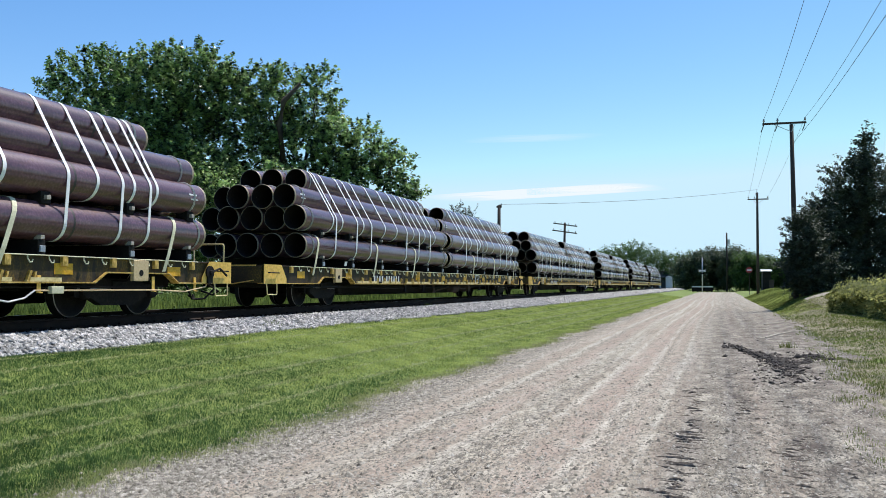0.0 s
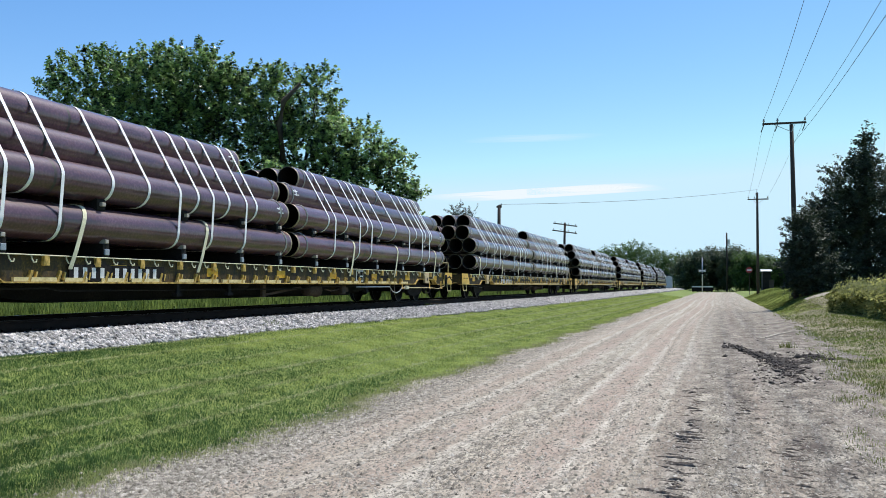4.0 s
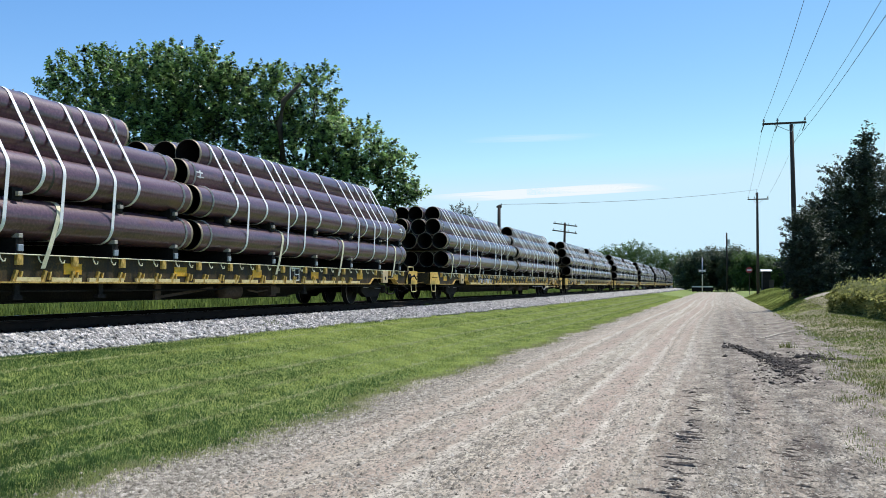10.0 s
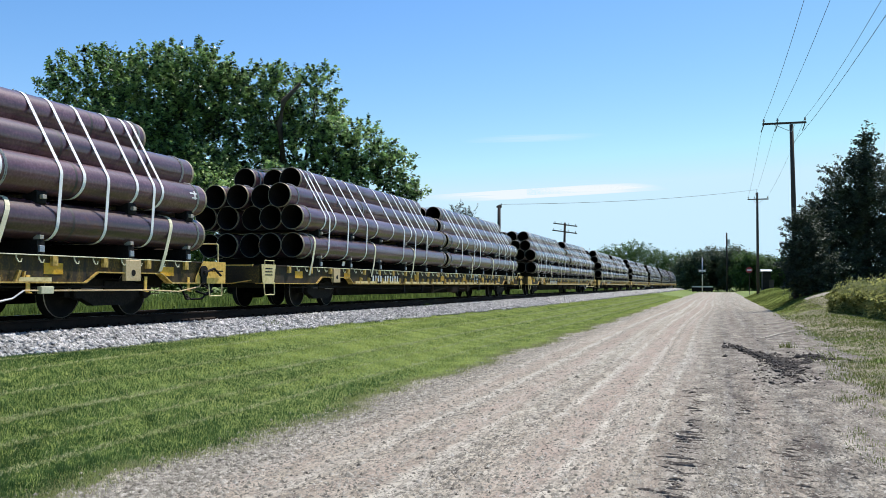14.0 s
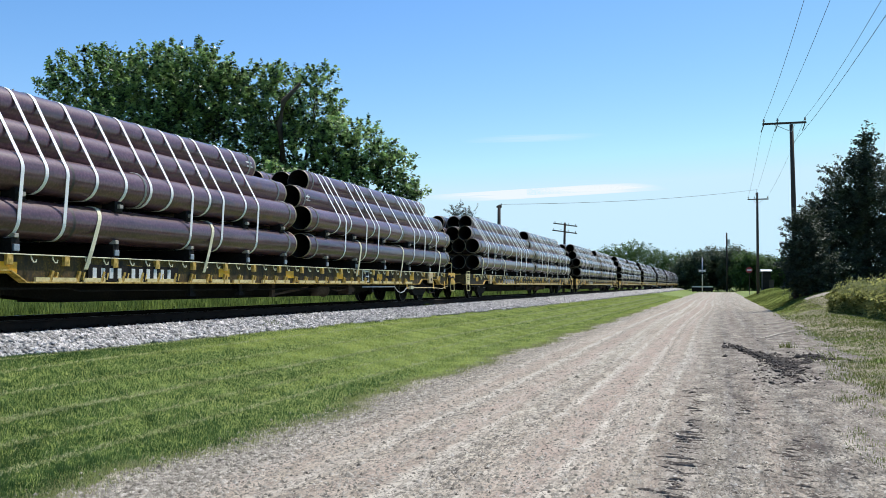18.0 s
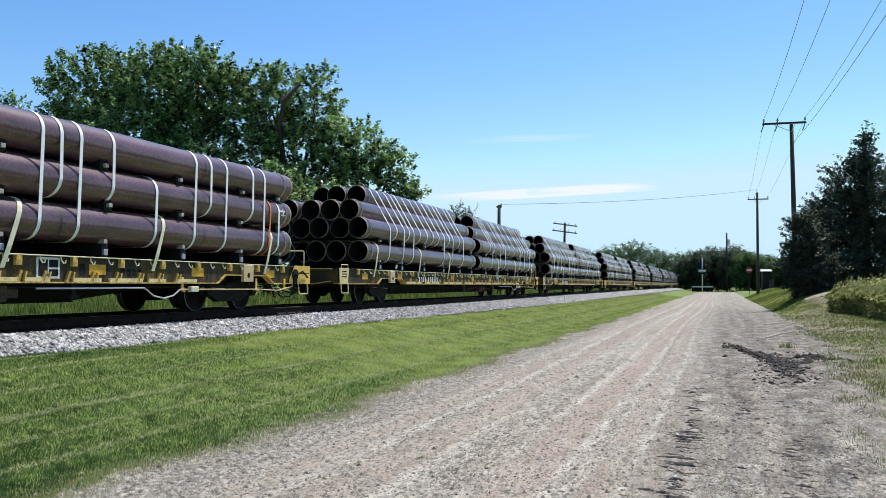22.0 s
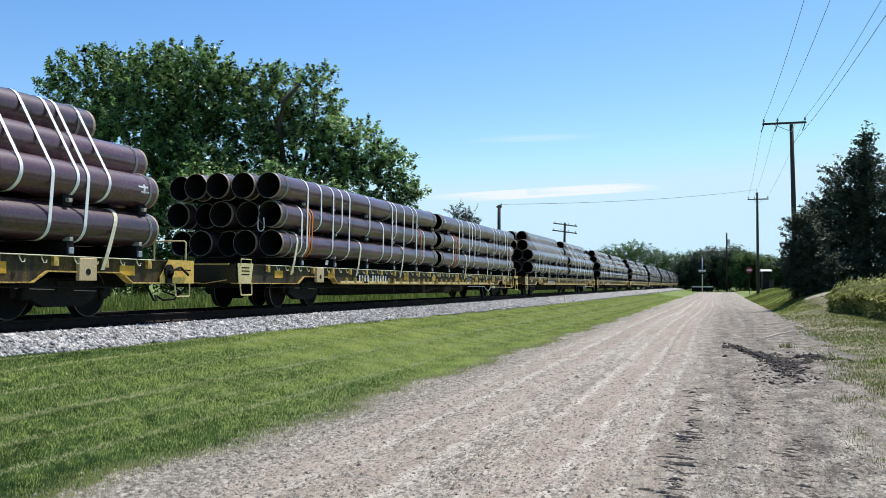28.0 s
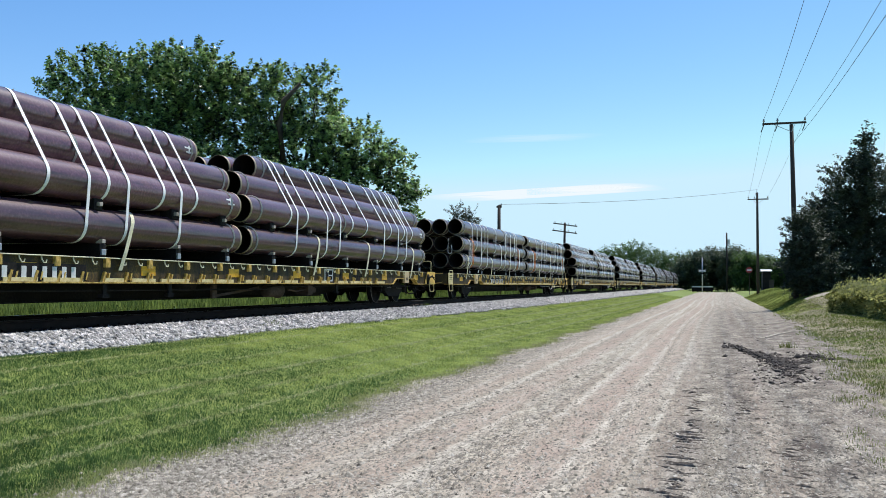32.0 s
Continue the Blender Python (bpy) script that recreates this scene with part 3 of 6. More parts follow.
stones("road_pebbles", np.stack([x_, y_, road_z(x_, y_)], -1), np.where(rng.random(n_) < 0.10, 1.6, 1.0) * (rng.gamma(2.0, 0.0031, n_) + 0.0028), M_STONE,
       "small loose pale pebbles on the gravel road", "pebbles", 0.75, True)
n_ = 3400
x_ = np.clip(rng.normal(1.3, 0.62, n_), 0.1, 2.5)
y_ = mud_line(x_) + rng.standard_t(3, n_) * 0.34 * (0.6 + 1.6 * np.exp(-(((x_ - 1.15) / 0.4) ** 2)) + 1.2 * smoothstep(0.7, 0.1, x_))
m_ = 900
x_ = np.concatenate([x_, rng.normal(1.0, 0.32, m_)])
y_ = np.concatenate([y_, 14.0 + 4.3 * rng.random(m_) ** 0.7])
s_ = np.concatenate([rng.gamma(1.4, 0.015, n_) + 0.006, rng.gamma(1.2, 0.012, m_) + 0.006])
k_ = wave(7.0 * x_ + 2.0, 2.6 * y_) + rng.normal(0, 0.3, len(x_)) > 0.05 - 0.5 * np.exp(-(((x_ - 1.1) / 0.35) ** 2))
x_, y_, s_ = x_[k_], y_[k_], s_[k_]
stones("mud_clods", np.stack([x_, y_, road_z(x_, y_)], -1), s_, M_MUD, "dark clods of mud churned up at the road's side", "mud", 0.7)


def tread_bars(name, label, bars):
    """Low uneven bars of earth left standing between a tyre's treads; bars: x, y, half width, height, slant."""
    q = np.asarray(bars)
    n, k = len(q), 7
    t = np.linspace(-1, 1, k)[None, :]
    x = q[:, 0:1] + q[:, 2:3] * t + rng.normal(0, 0.006, (n, k))
    y = q[:, 1:2] + q[:, 4:5] * t + rng.normal(0, 0.012, (n, k))
    h = q[:, 3:4] * (1 - np.abs(t) ** 3) * rng.uniform(0.45, 1.25, (n, k)) + 0.002
    base = road_z(x, y) - 0.006
    v = np.stack([np.stack([x, y - 0.020, base], -1), np.stack([x, y - 0.012, base + h], -1),
                  np.stack([x, y + 0.012 + rng.normal(0, 0.004, (n, k)), base + 0.8 * h], -1), np.stack([x, y + 0.036, base], -1)], 2)
    i = (np.arange(n)[:, None, None] * k + np.arange(k - 1)[None, :, None]) * 4 + np.arange(3)[None, None, :]
    f = np.stack([i, i + 4, i + 5, i + 1], -1).reshape(-1, 4)
    thing(name, label, "tyre marks", kind="stuff", data=cloud_mesh(name, v.reshape(-1, 3), f, M_LUG))


bars_ = []
for y in np.arange(5.3, 13.2, 0.095):
    w = 0.25 if y < 9.4 else 0.14
    for k in range(2 if y < 9.4 else 1):
        if rng.random() < 0.72:
            bars_.append((-0.32 + rng.normal(0, 0.07), y + rng.normal(0, 0.03), w * rng.uniform(0.2, 0.75), rng.uniform(0.009, 0.026), rng.normal(-0.02, 0.03)))
for y in np.arange(10.7, 12.5, 0.24):
    bars_.append((0.28 + rng.normal(0, 0.03), y, rng.uniform(0.05, 0.11), rng.uniform(0.014, 0.028), rng.normal(0, 0.03)))
for y in np.arange(6.6, 9.4, 0.12):
    bars_.append((0.64 + rng.normal(0, 0.12), y, rng.uniform(0.03, 0.13), rng.uniform(0.010, 0.024), rng.normal(0, 0.03)))
for k in range(150):
    bars_.append((rng.uniform(-0.2, 1.25), rng.uniform(5.4, 15.5), rng.uniform(0.015, 0.06), rng.uniform(0.008, 0.022), rng.normal(0, 0.03)))
tread_bars("tread_marks", "dark bars of earth pressed up by tractor tyres", bars_)
thing("shoulder", "bare tan shoulder of dirt and thin grass", "shoulder", kind="structure", data=sheet(
    "shoulder", np.linspace(1.3, 7.5, 70), stretch((5, 30, 0.3), (30, 52.0, 0.6)), lambda x, y: np.maximum(ground_z(x, y), -0.03 + 0.0 * x) + 0.014 + 0.02 * wave(3 * x, 2 * y) - 0.05 * smoothstep(6.5, 7.5, x) - 0.06 * smoothstep(0.4, 0.0, x - verge_edge(y)), M_SHOULDER))

# ---- rails and ties ----
track = thing("railway_track", "railway track of rusty rails on dark timber ties", "railway track")
RAIL = [(-0.07, -0.17), (0.07, -0.17), (0.07, -0.155), (0.012, -0.135), (0.010, -0.045), (0.034, -0.035), (0.036, -0.006), (0.028, 0.0),
        (-0.028, 0.0), (-0.036, -0.006), (-0.034, -0.035), (-0.010, -0.045), (-0.012, -0.135), (-0.07, -0.155)]
for side in (-1, 1):
    s = Shape().prism_y([(TRACK_X + side * 0.753 + x, RAIL_Z + z) for x, z in RAIL], -40, 700)
    s.k[7] = 1
    child("rail", s.mesh("rail", [M_RAIL, M_RAILTOP]), track, "rusty steel rail with a worn head")
tie_me = Shape().box(-1.3, 1.3, -0.115, 0.115, -0.18, 0.0, c=0.012).mesh("tie", M_TIE)
plate_me = Shape().box(-0.19, 0.19, -0.1, 0.1, 0.0, 0.016).box(-0.16, -0.12, -0.07, -0.03, 0.0, 0.05).box(0.12, 0.16, 0.03, 0.07, 0.0, 0.05).mesh("tie_plate", M_RAIL)
for i in range(250):
    tie = child("tie", tie_me, track, "", pose(TRACK_X + rng.normal(0, 0.02), 2.0 + 0.53 * i, RAIL_Z - 0.172, 0, 0, rng.normal(0, 0.6)))
    if i < 90:
        for side in (-1, 1):
            child("tie_plate", plate_me, tie, "", pose(side * 0.753, 0, 0.001))

# ---- the flat cars ----
SILL_X, DECK = 1.46, 1.0
WHEEL_R = 0.42


def arch(y0, y1, low, high, trucks):
    """The underside of the side sill, raised over the two trucks."""
    pts = [(y0, low)]
    for c in trucks:
        pts += [(c - 1.15, low), (c - 0.85, high), (c + 0.85, high), (c + 1.15, low)]
    return pts + [(y1, low)]


def make_flat_car(CAR_LEN, rod_outside, tall_railing, narrow_end):
    """A car of that length over its end sills; its rear end stands at y = 0. rod_outside: whether a brake rod runs outside its front truck;
    tall_railing: at its front end; narrow_end: a small cream plate at its rear corners."""
    TRUCK_Y = (3.97, CAR_LEN - 2.95)
    car = thing("flat_car", "long weathered yellow flat car on the railway track", "flat car", "cars of the pipe train")
    child("deck", Shape().box(-1.44, 1.44, 0.02, CAR_LEN - 0.02, 0.94, DECK, c=0.01).mesh("deck", M_DECK), car, "rusty brown steel deck")
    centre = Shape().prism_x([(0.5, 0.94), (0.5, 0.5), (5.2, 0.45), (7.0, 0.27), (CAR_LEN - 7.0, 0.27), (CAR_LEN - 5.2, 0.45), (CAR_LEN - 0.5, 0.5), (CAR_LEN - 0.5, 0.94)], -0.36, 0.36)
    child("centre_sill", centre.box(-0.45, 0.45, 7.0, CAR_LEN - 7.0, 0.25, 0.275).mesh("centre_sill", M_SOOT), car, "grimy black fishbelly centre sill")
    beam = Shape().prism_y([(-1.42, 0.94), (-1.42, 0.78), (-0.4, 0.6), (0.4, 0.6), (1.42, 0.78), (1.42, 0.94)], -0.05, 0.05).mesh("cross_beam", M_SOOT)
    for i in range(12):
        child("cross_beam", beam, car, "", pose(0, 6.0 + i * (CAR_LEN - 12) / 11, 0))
    side_me = Shape().prism_x(arch(0.0, CAR_LEN, 0.60, 0.77, TRUCK_Y)[::-1] + [(0.0, DECK), (CAR_LEN, DECK)], SILL_X - 0.03, SILL_X)
    lip = Shape()
    pts = arch(0.0, CAR_LEN, 0.60, 0.77, TRUCK_Y)
    for (ya, za), (yb, zb) in zip(pts, pts[1:]):
        lip.add([(SILL_X - 0.10, ya, za), (SILL_X + 0.055, ya, za), (SILL_X + 0.055, yb, zb), (SILL_X - 0.10, yb, zb),
                 (SILL_X - 0.10, ya, za - 0.022), (SILL_X + 0.055, ya, za - 0.022), (SILL_X + 0.055, yb, zb - 0.022), (SILL_X - 0.10, yb, zb - 0.022)],
                [(0, 1, 2, 3), (7, 6, 5, 4), (0, 4, 5, 1), (1, 5, 6, 2), (2, 6, 7, 3), (3, 7, 4, 0)])
    top_me = Shape().box(SILL_X, SILL_X + 0.05, 0.0, CAR_LEN, DECK - 0.014, DECK + 0.006).mesh("top_flange", M_DECK)
    refl_me = Shape().box(0.0, 0.006, -0.20, 0.20, -0.085, 0.085).mesh("reflector", M_REFLECT)
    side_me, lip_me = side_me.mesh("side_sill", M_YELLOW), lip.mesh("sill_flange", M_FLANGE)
    rub_me = Shape().tube([(0, 1.2, 0), (0, CAR_LEN - 1.2, 0)], 0.010, 6).mesh("rub_rail", M_TIEDOWN)
    pocket_me = Shape().box(0.0, 0.055, -0.055, 0.055, -0.16, 0.0, c=0.006).box(0.012, 0.06, -0.035, 0.035, -0.1, -0.06).mesh("stake_pocket", M_FLANGE)
    hook_me = Shape().tube([(0.03, 0, 0.0), (0.035, 0.005, -0.06), (0.055, 0.03, -0.115), (0.06, 0.07, -0.11), (0.055, 0.085, -0.07)], 0.011, 6).mesh("tie_hook", M_TIEDOWN)
    gusset_me = Shape().prism_x([(-0.04, 0.0), (0.02, 0.0), (0.07, 0.16), (0.03, 0.17)], 0.0, 0.05).prism_x([(0.11, 0.03), (0.14, 0.03), (0.17, 0.15), (0.14, 0.15)], 0.0, 0.04).mesh("gusset", M_FLANGE)
    corner_me = Shape().prism_x([(0.0, 0.585), (1.05, 0.585), (1.05, 0.70), (0.80, DECK + 0.015), (0.0, DECK + 0.015)], 0.0, 0.014).mesh("corner_plate", M_YELLOW2)
    narrow_me = Shape().prism_x([(0.06, 0.585), (0.56, 0.585), (0.64, DECK + 0.015), (0.0, DECK + 0.015)], 0.0, 0.014).mesh("corner_plate", M_CREAM)
    loop_me = Shape().tube([(0.02, 0.12, DECK), (0.02, 0.12, DECK + 0.10), (0.02, 0.54, DECK + 0.10), (0.02, 0.54, DECK)], 0.012, 6).mesh("top_loop", M_CREAM)
    slot_me = Shape().box(0.014, 0.018, 0.16, 0.48, -0.012, 0.012).mesh("plate_print", M_SOOT)
    grab_me = Shape().tube([(0.0, 0.18, 0.83), (0.06, 0.18, 0.83), (0.06, 0.62, 0.83), (0.0, 0.62, 0.83)], 0.014, 6).mesh("grab_iron", M_SOOT)
    step_me = Shape().tube([(0, 0.12, 0.62), (0.02, 0.14, 0.36), (0.02, 0.16, 0.34), (0.02, 0.56, 0.34), (0.02, 0.58, 0.36), (0, 0.60, 0.62)], 0.014, 6).mesh("stirrup_step", M_CREAM)
    jack_me = Shape().box(0.0, 0.07, -0.2, 0.2, 0.62, 0.98, c=0.01)
    jack_me.lathe_x([(0.068, 0.0), (0.075, 0.0), (0.075, 0.055), (0.068, 0.055)], 0, 0.76, 14, slots=[1, 1, 1])
    jack_me = jack_me.mesh("jacking_pad", [M_PAD, M_SOOT])
    plate_me2 = Shape().box(0.0, 0.012, -0.24, 0.24, -0.16, 0.16).mesh("notice_plate", M_WHITE)
    inner_me = Shape().box(0.012, 0.016, -0.20, -0.015, -0.125, 0.125).box(0.012, 0.016, 0.015, 0.20, -0.125, -0.02).box(0.012, 0.016, 0.015, 0.20, 0.01, 0.125).mesh("notice_print", M_SOOT)
    # added cream strips that stand for broken sunlight along the bottom flange
    sunlit_mes = [Shape().box(0.0, 0.045, -0.5 * w, 0.5 * w, 0.602, 0.665).mesh("flange_plate", M_CREAM) for w in (0.85, 0.5, 0.65)]
    SUNLIT_STRIPS = [((0.85, 0.5, 0.65)[k % 3], (0.18, 0.34, 0.12, 0.5, 0.22)[k % 5]) for k in range(22)]
    dark_me = Shape().box(0.0, 0.003, -0.07, 0.07, -0.09, 0.09).mesh("marking_bar", M_SOOT)
    dark_small = Shape().box(0.0, 0.003, -0.055, 0.055, -0.06, 0.06).mesh("marking_bar", M_SOOT)
    panel_me = Shape().box(0.0, 0.03, -1.22, 1.22, -0.13, 0.13).mesh("number_panel", M_SOOT)
    bar_me = Shape().box(0.03, 0.034, 0.0, 0.095, -0.085, 0.085).mesh("number_bar", M_WHITE)
    for side in (1, -1):
        turn = Matrix.Identity(4) if side > 0 else Matrix.Translation((0, CAR_LEN, 0)) @ pose(0, 0, 0, 0, 0, 180)
        sill = child("side_sill", side_me, car, "weathered yellow side sill, shade in its colour", turn)
        child("sill_flange", lip_me, sill, "brighter yellow bottom flange")
        child("top_flange", top_me, sill)
        for k in range(9):
            child("reflector", refl_me, sill, "orange-yellow reflective strip", pose(SILL_X, 1.9 + k * (CAR_LEN - 3.8) / 8, 0.80))
        child("rub_rail", rub_me, sill, "", pose(SILL_X + 0.045, 0, DECK - 0.005))
        for i in range(22):
            y = 1.35 + i * (CAR_LEN - 2.7) / 21
            child("stake_pocket", pocket_me, sill, "", pose(SILL_X, y, DECK))
            if i < 21:
                for k in (0.34, 0.72):
                    child("tie_hook", hook_me, sill, "", pose(SILL_X, y + k * (CAR_LEN - 2.7) / 21 + 0.04 * math.sin(5 * i), DECK))
        for i in range(30):
            y = 5.6 + i * (CAR_LEN - 11.2) / 29 + 0.08 * math.sin(7.0 * i)
            child("gusset", gusset_me, sill, "", pose(SILL_X, y, 0.602))
        y = 5.3
        for k, (long, gap) in enumerate(SUNLIT_STRIPS):
            if y + long < CAR_LEN - 4.3:
                child("flange_plate", sunlit_mes[k % 3], sill, "pale cream strip for sunlight on the sill's bottom flange", pose(SILL_X, y + 0.5 * long, 0))
            y += long + gap
        for k in range(3):
            child("marking_bar", dark_me, sill, "", pose(SILL_X, 18.75 + 0.27 * k, 0.80))
        for k in range(4):
            child("marking_bar", dark_small, sill, "", pose(SILL_X, 19.75 + 0.15 * k, 0.76))
        for c in TRUCK_Y:
            child("jacking_pad", jack_me, sill, "yellow jacking pad with a round hole", pose(SILL_X, c, 0))
        for y, flip in ((0.0, 1), (CAR_LEN, -1)):
            mm = pose(SILL_X + 0.046, y, 0) @ Matrix.Diagonal((1, flip, 1, 1))
            if flip == 1 and narrow_end:
                plate = child("corner_plate", narrow_me, sill, "pale cream corner plate", mm)
                for z in (0.92, 0.85, 0.78):
                    child("plate_print", slot_me, plate, "", pose(0, 0, z))
                child("top_loop", loop_me, sill, "pale hand loop over the corner", mm)
            else:
                child("corner_plate", corner_me, sill, "brighter yellow corner plate", mm)
                child("grab_iron", grab_me, sill, "black grab iron", mm)
            child("stirrup_step", step_me, sill, "", mm)
        child("notice_plate", plate_me2, sill, "small white notice plate", pose(SILL_X + 0.002, 18.0, 0.81))
        child("notice_print", inner_me, sill, "", pose(SILL_X + 0.002, 18.0, 0.81))
        child("number_panel", panel_me, sill, "black panel with white marking bars", pose(SILL_X + 0.002, 7.65, 0.745))
        for i in range(10):
            child("number_bar", bar_me, sill, "", pose(SILL_X + 0.002, 7.65 - 1.12 + i * 0.205 + (0.16 if i > 3 else 0.0), 0.745))
    # ends: end sill, coupler, hose, railing
    for y, flip in ((0.0, 1), (CAR_LEN, -1)):
        mm = pose(0, y, 0) @ Matrix.Diagonal((1, flip, 1, 1))
        child("end_sill", Shape().box(-1.455, 1.455, -0.03, 0.05, 0.60, 0.97, c=0.008).mesh("end_sill", M_YELLOW), car, "dirty yellow end sill", mm)
        child("end_platform", Shape().box(-1.3, 1.3, -0.02, 0.06, 0.975, 1.005).mesh("end_platform", M_YELLOW2), car, "", mm)
        cp = Shape().box(-0.09, 0.09, -0.45, 0.5, 0.72, 0.90, c=0.02)
        cp.prism_z([(-0.19, -0.42), (0.17, -0.42), (0.2, -0.55), (0.12, -0.74), (0.02, -0.62), (-0.08, -0.62), (-0.14, -0.76), (-0.22, -0.6)], 0.68, 0.96)
        child("coupler", cp.mesh("coupler", M_SOOT), car, "rusty black knuckle coupler", mm)
        hose = Shape().tube([(0.35, -0.05, 0.62), (0.37, -0.2, 0.45), (0.3, -0.45, 0.25), (0.2, -0.7, 0.24), (0.1, -0.78, 0.33)], 0.022, 7)
        child("air_hose", hose.mesh("air_hose", M_SOOT), car, "black rubber brake hose", mm)
        lever = Shape().tube([(1.3, -0.06, 0.66), (0.8, -0.12, 0.58), (0.3, -0.2, 0.62)], 0.012, 6)
        child("uncoupling_lever", lever.mesh("uncoupling_lever", M_YELLOW2), car, "", mm)
    rail_ = Shape().tube([(1.40, CAR_LEN - 0.10, 1.0), (1.40, CAR_LEN - 0.10, 1.36), (1.37, CAR_LEN - 0.1, 1.39), (0.72, CAR_LEN - 0.1, 1.39), (0.70, CAR_LEN - 0.1, 1.36), (0.70, CAR_LEN - 0.1, 1.0)], 0.017, 7)
    if tall_railing:
        child("end_railing", rail_.mesh("end_railing", M_CREAM), car, "thin pale tube railing at the car's end")
    low_ = Shape().tube([(1.42, CAR_LEN - 0.12, 1.0), (1.42, CAR_LEN - 0.12, 1.13), (1.42, CAR_LEN - 0.15, 1.15), (1.42, CAR_LEN - 0.62, 1.15), (1.42, CAR_LEN - 0.65, 1.13), (1.42, CAR_LEN - 0.65, 1.0)], 0.015, 7)
    if not tall_railing:
        child("side_railing", low_.mesh("side_railing", M_CREAM), car, "low pale hand rail along the car's corner")
    gear = Shape().lathe_x([(1.52, 0.0), (1.52, 0.13), (1.56, 0.13), (1.56, 0.05), (1.60, 0.04), (1.60, 0.0)], CAR_LEN - 0.82, 0.80, 14)
    gear.tube([(1.58, CAR_LEN - 0.82, 0.80), (1.60, CAR_LEN - 0.55, 0.88), (1.60, CAR_LEN - 0.30, 0.74)], 0.022, 6).box(1.50, 1.56, CAR_LEN - 0.90, CAR_LEN - 0.74, 0.58, 0.80)
    child("hand_brake", gear.mesh("hand_brake", M_SOOT), car, "black hand brake gear with a lever")
    if rod_outside:
        rod = Shape().tube([(1.50, CAR_LEN - 5.4, 0.47), (1.50, CAR_LEN - 2.4, 0.46), (1.50, CAR_LEN - 1.6, 0.43), (1.50, CAR_LEN - 0.9, 0.52), (1.50, CAR_LEN - 0.8, 0.66)], 0.013, 7)
        child("brake_rod", rod.mesh("brake_rod", M_PAD), car, "pale worn brake rod outside the truck")
        strip_me = Shape().box(1.475, 1.49, -0.035, 0.035, 0.44, 0.70).box(1.475, 1.53, -0.035, 0.035, 0.43, 0.445).mesh("rod_hanger", M_YELLOW2)
        for y in (5.3, 2.55, 1.25):
            child("rod_hanger", strip_me, car, "", pose(0, CAR_LEN - y, 0))
        child("rod_block", Shape().box(1.47, 1.55, CAR_LEN - 5.1, CAR_LEN - 4.85, 0.42, 0.53, c=0.01).mesh("rod_block", M_TIEDOWN), car, "pale yellow connector block")
        chain = Shape().tube([(1.50, CAR_LEN - 5.4, 0.47), (1.50, CAR_LEN - 5.6, 0.36), (1.50, CAR_LEN - 5.9, 0.31), (1.50, CAR_LEN - 6.2, 0.36), (1.49, CAR_LEN - 6.45, 0.50), (1.48, CAR_LEN - 9.0, 0.50)], 0.015, 6)
        child("brake_chain", chain.mesh("brake_chain", M_METAL), car, "slack brake chain")
    bend = Shape().tube([(0.9, CAR_LEN + 0.02, 0.6), (1.1, CAR_LEN + 0.2, 0.42), (0.8, CAR_LEN + 0.45, 0.34), (0.5, CAR_LEN + 0.5, 0.42)], 0.02, 6)
    child("end_hose", bend.mesh("end_hose", M_SOOT), car, "black hose hanging at the car's end")
    wheel_box = Shape().box(0.95, 1.36, CAR_LEN - 0.62, CAR_LEN - 0.36, 0.62, 0.98)
    child("brake_housing", wheel_box.mesh("brake_housing", M_SOOT), car)
    pipe_ = Shape().tube([(1.30, 1.6, 0.50), (1.30, 6.2, 0.50), (1.30, 6.5, 0.46), (1.30, 15.0, 0.46), (1.30, 15.3, 0.52), (1.30, CAR_LEN - 2.0, 0.52)], 0.018, 6)
    child("brake_pipe", pipe_.mesh("brake_pipe", M_SOOT), car, "dirty brake pipe slung under the sill")
    tank = Shape().lathe_x([(-0.35, 0.0), (-0.35, 0.16), (-0.3, 0.2), (0.3, 0.2), (0.35, 0.16), (0.35, 0.0)], 0, 0, 16)
    child("air_reservoir", tank.mesh("air_reservoir", M_SOOT, True), car, "", pose(0.85, 12.4, 0.62, 0, 0, 90))
    cyl = Shape().lathe_x([(-0.34, 0.0), (-0.34, 0.13), (-0.30, 0.15), (0.22, 0.15), (0.24, 0.18), (0.28, 0.18), (0.28, 0.04), (0.52, 0.035), (0.52, 0.0)], 0, 0, 16)
    child("brake_cylinder", cyl.mesh("brake_cylinder", M_DECK, True), car, "rusty brake cylinder", pose(1.15, 15.6, 0.42, 0, 0, 90))
    valve = Shape().box(1.0, 1.34, 17.1, 17.35, 0.30, 0.56, c=0.03).box(1.05, 1.30, 17.35, 17.6, 0.36, 0.50, c=0.02).tube([(1.25, 17.1, 0.44), (1.25, 16.6, 0.40), (1.25, 16.2, 0.44)], 0.02, 6)
    child("control_valve", valve.mesh("control_valve", M_DECK), car, "dusty brown control valve")
    lever_ = Shape().prism_x([(13.0, 0.34), (13.1, 0.30), (14.9, 0.46), (14.9, 0.52)], 1.18, 1.20).box(1.16, 1.22, 12.96, 13.12, 0.28, 0.56)
    child("brake_lever", lever_.mesh("brake_lever", M_DECK), car, "flat rusty brake lever")
    for y in (9.4, 11.2, 18.6):
        child("pipe_hanger", Shape().box(1.40, 1.44, y - 0.05, y + 0.05, 0.36, 0.60).box(1.36, 1.46, y - 0.09, y + 0.09, 0.34, 0.40).mesh("pipe_hanger", M_SOOT), car)
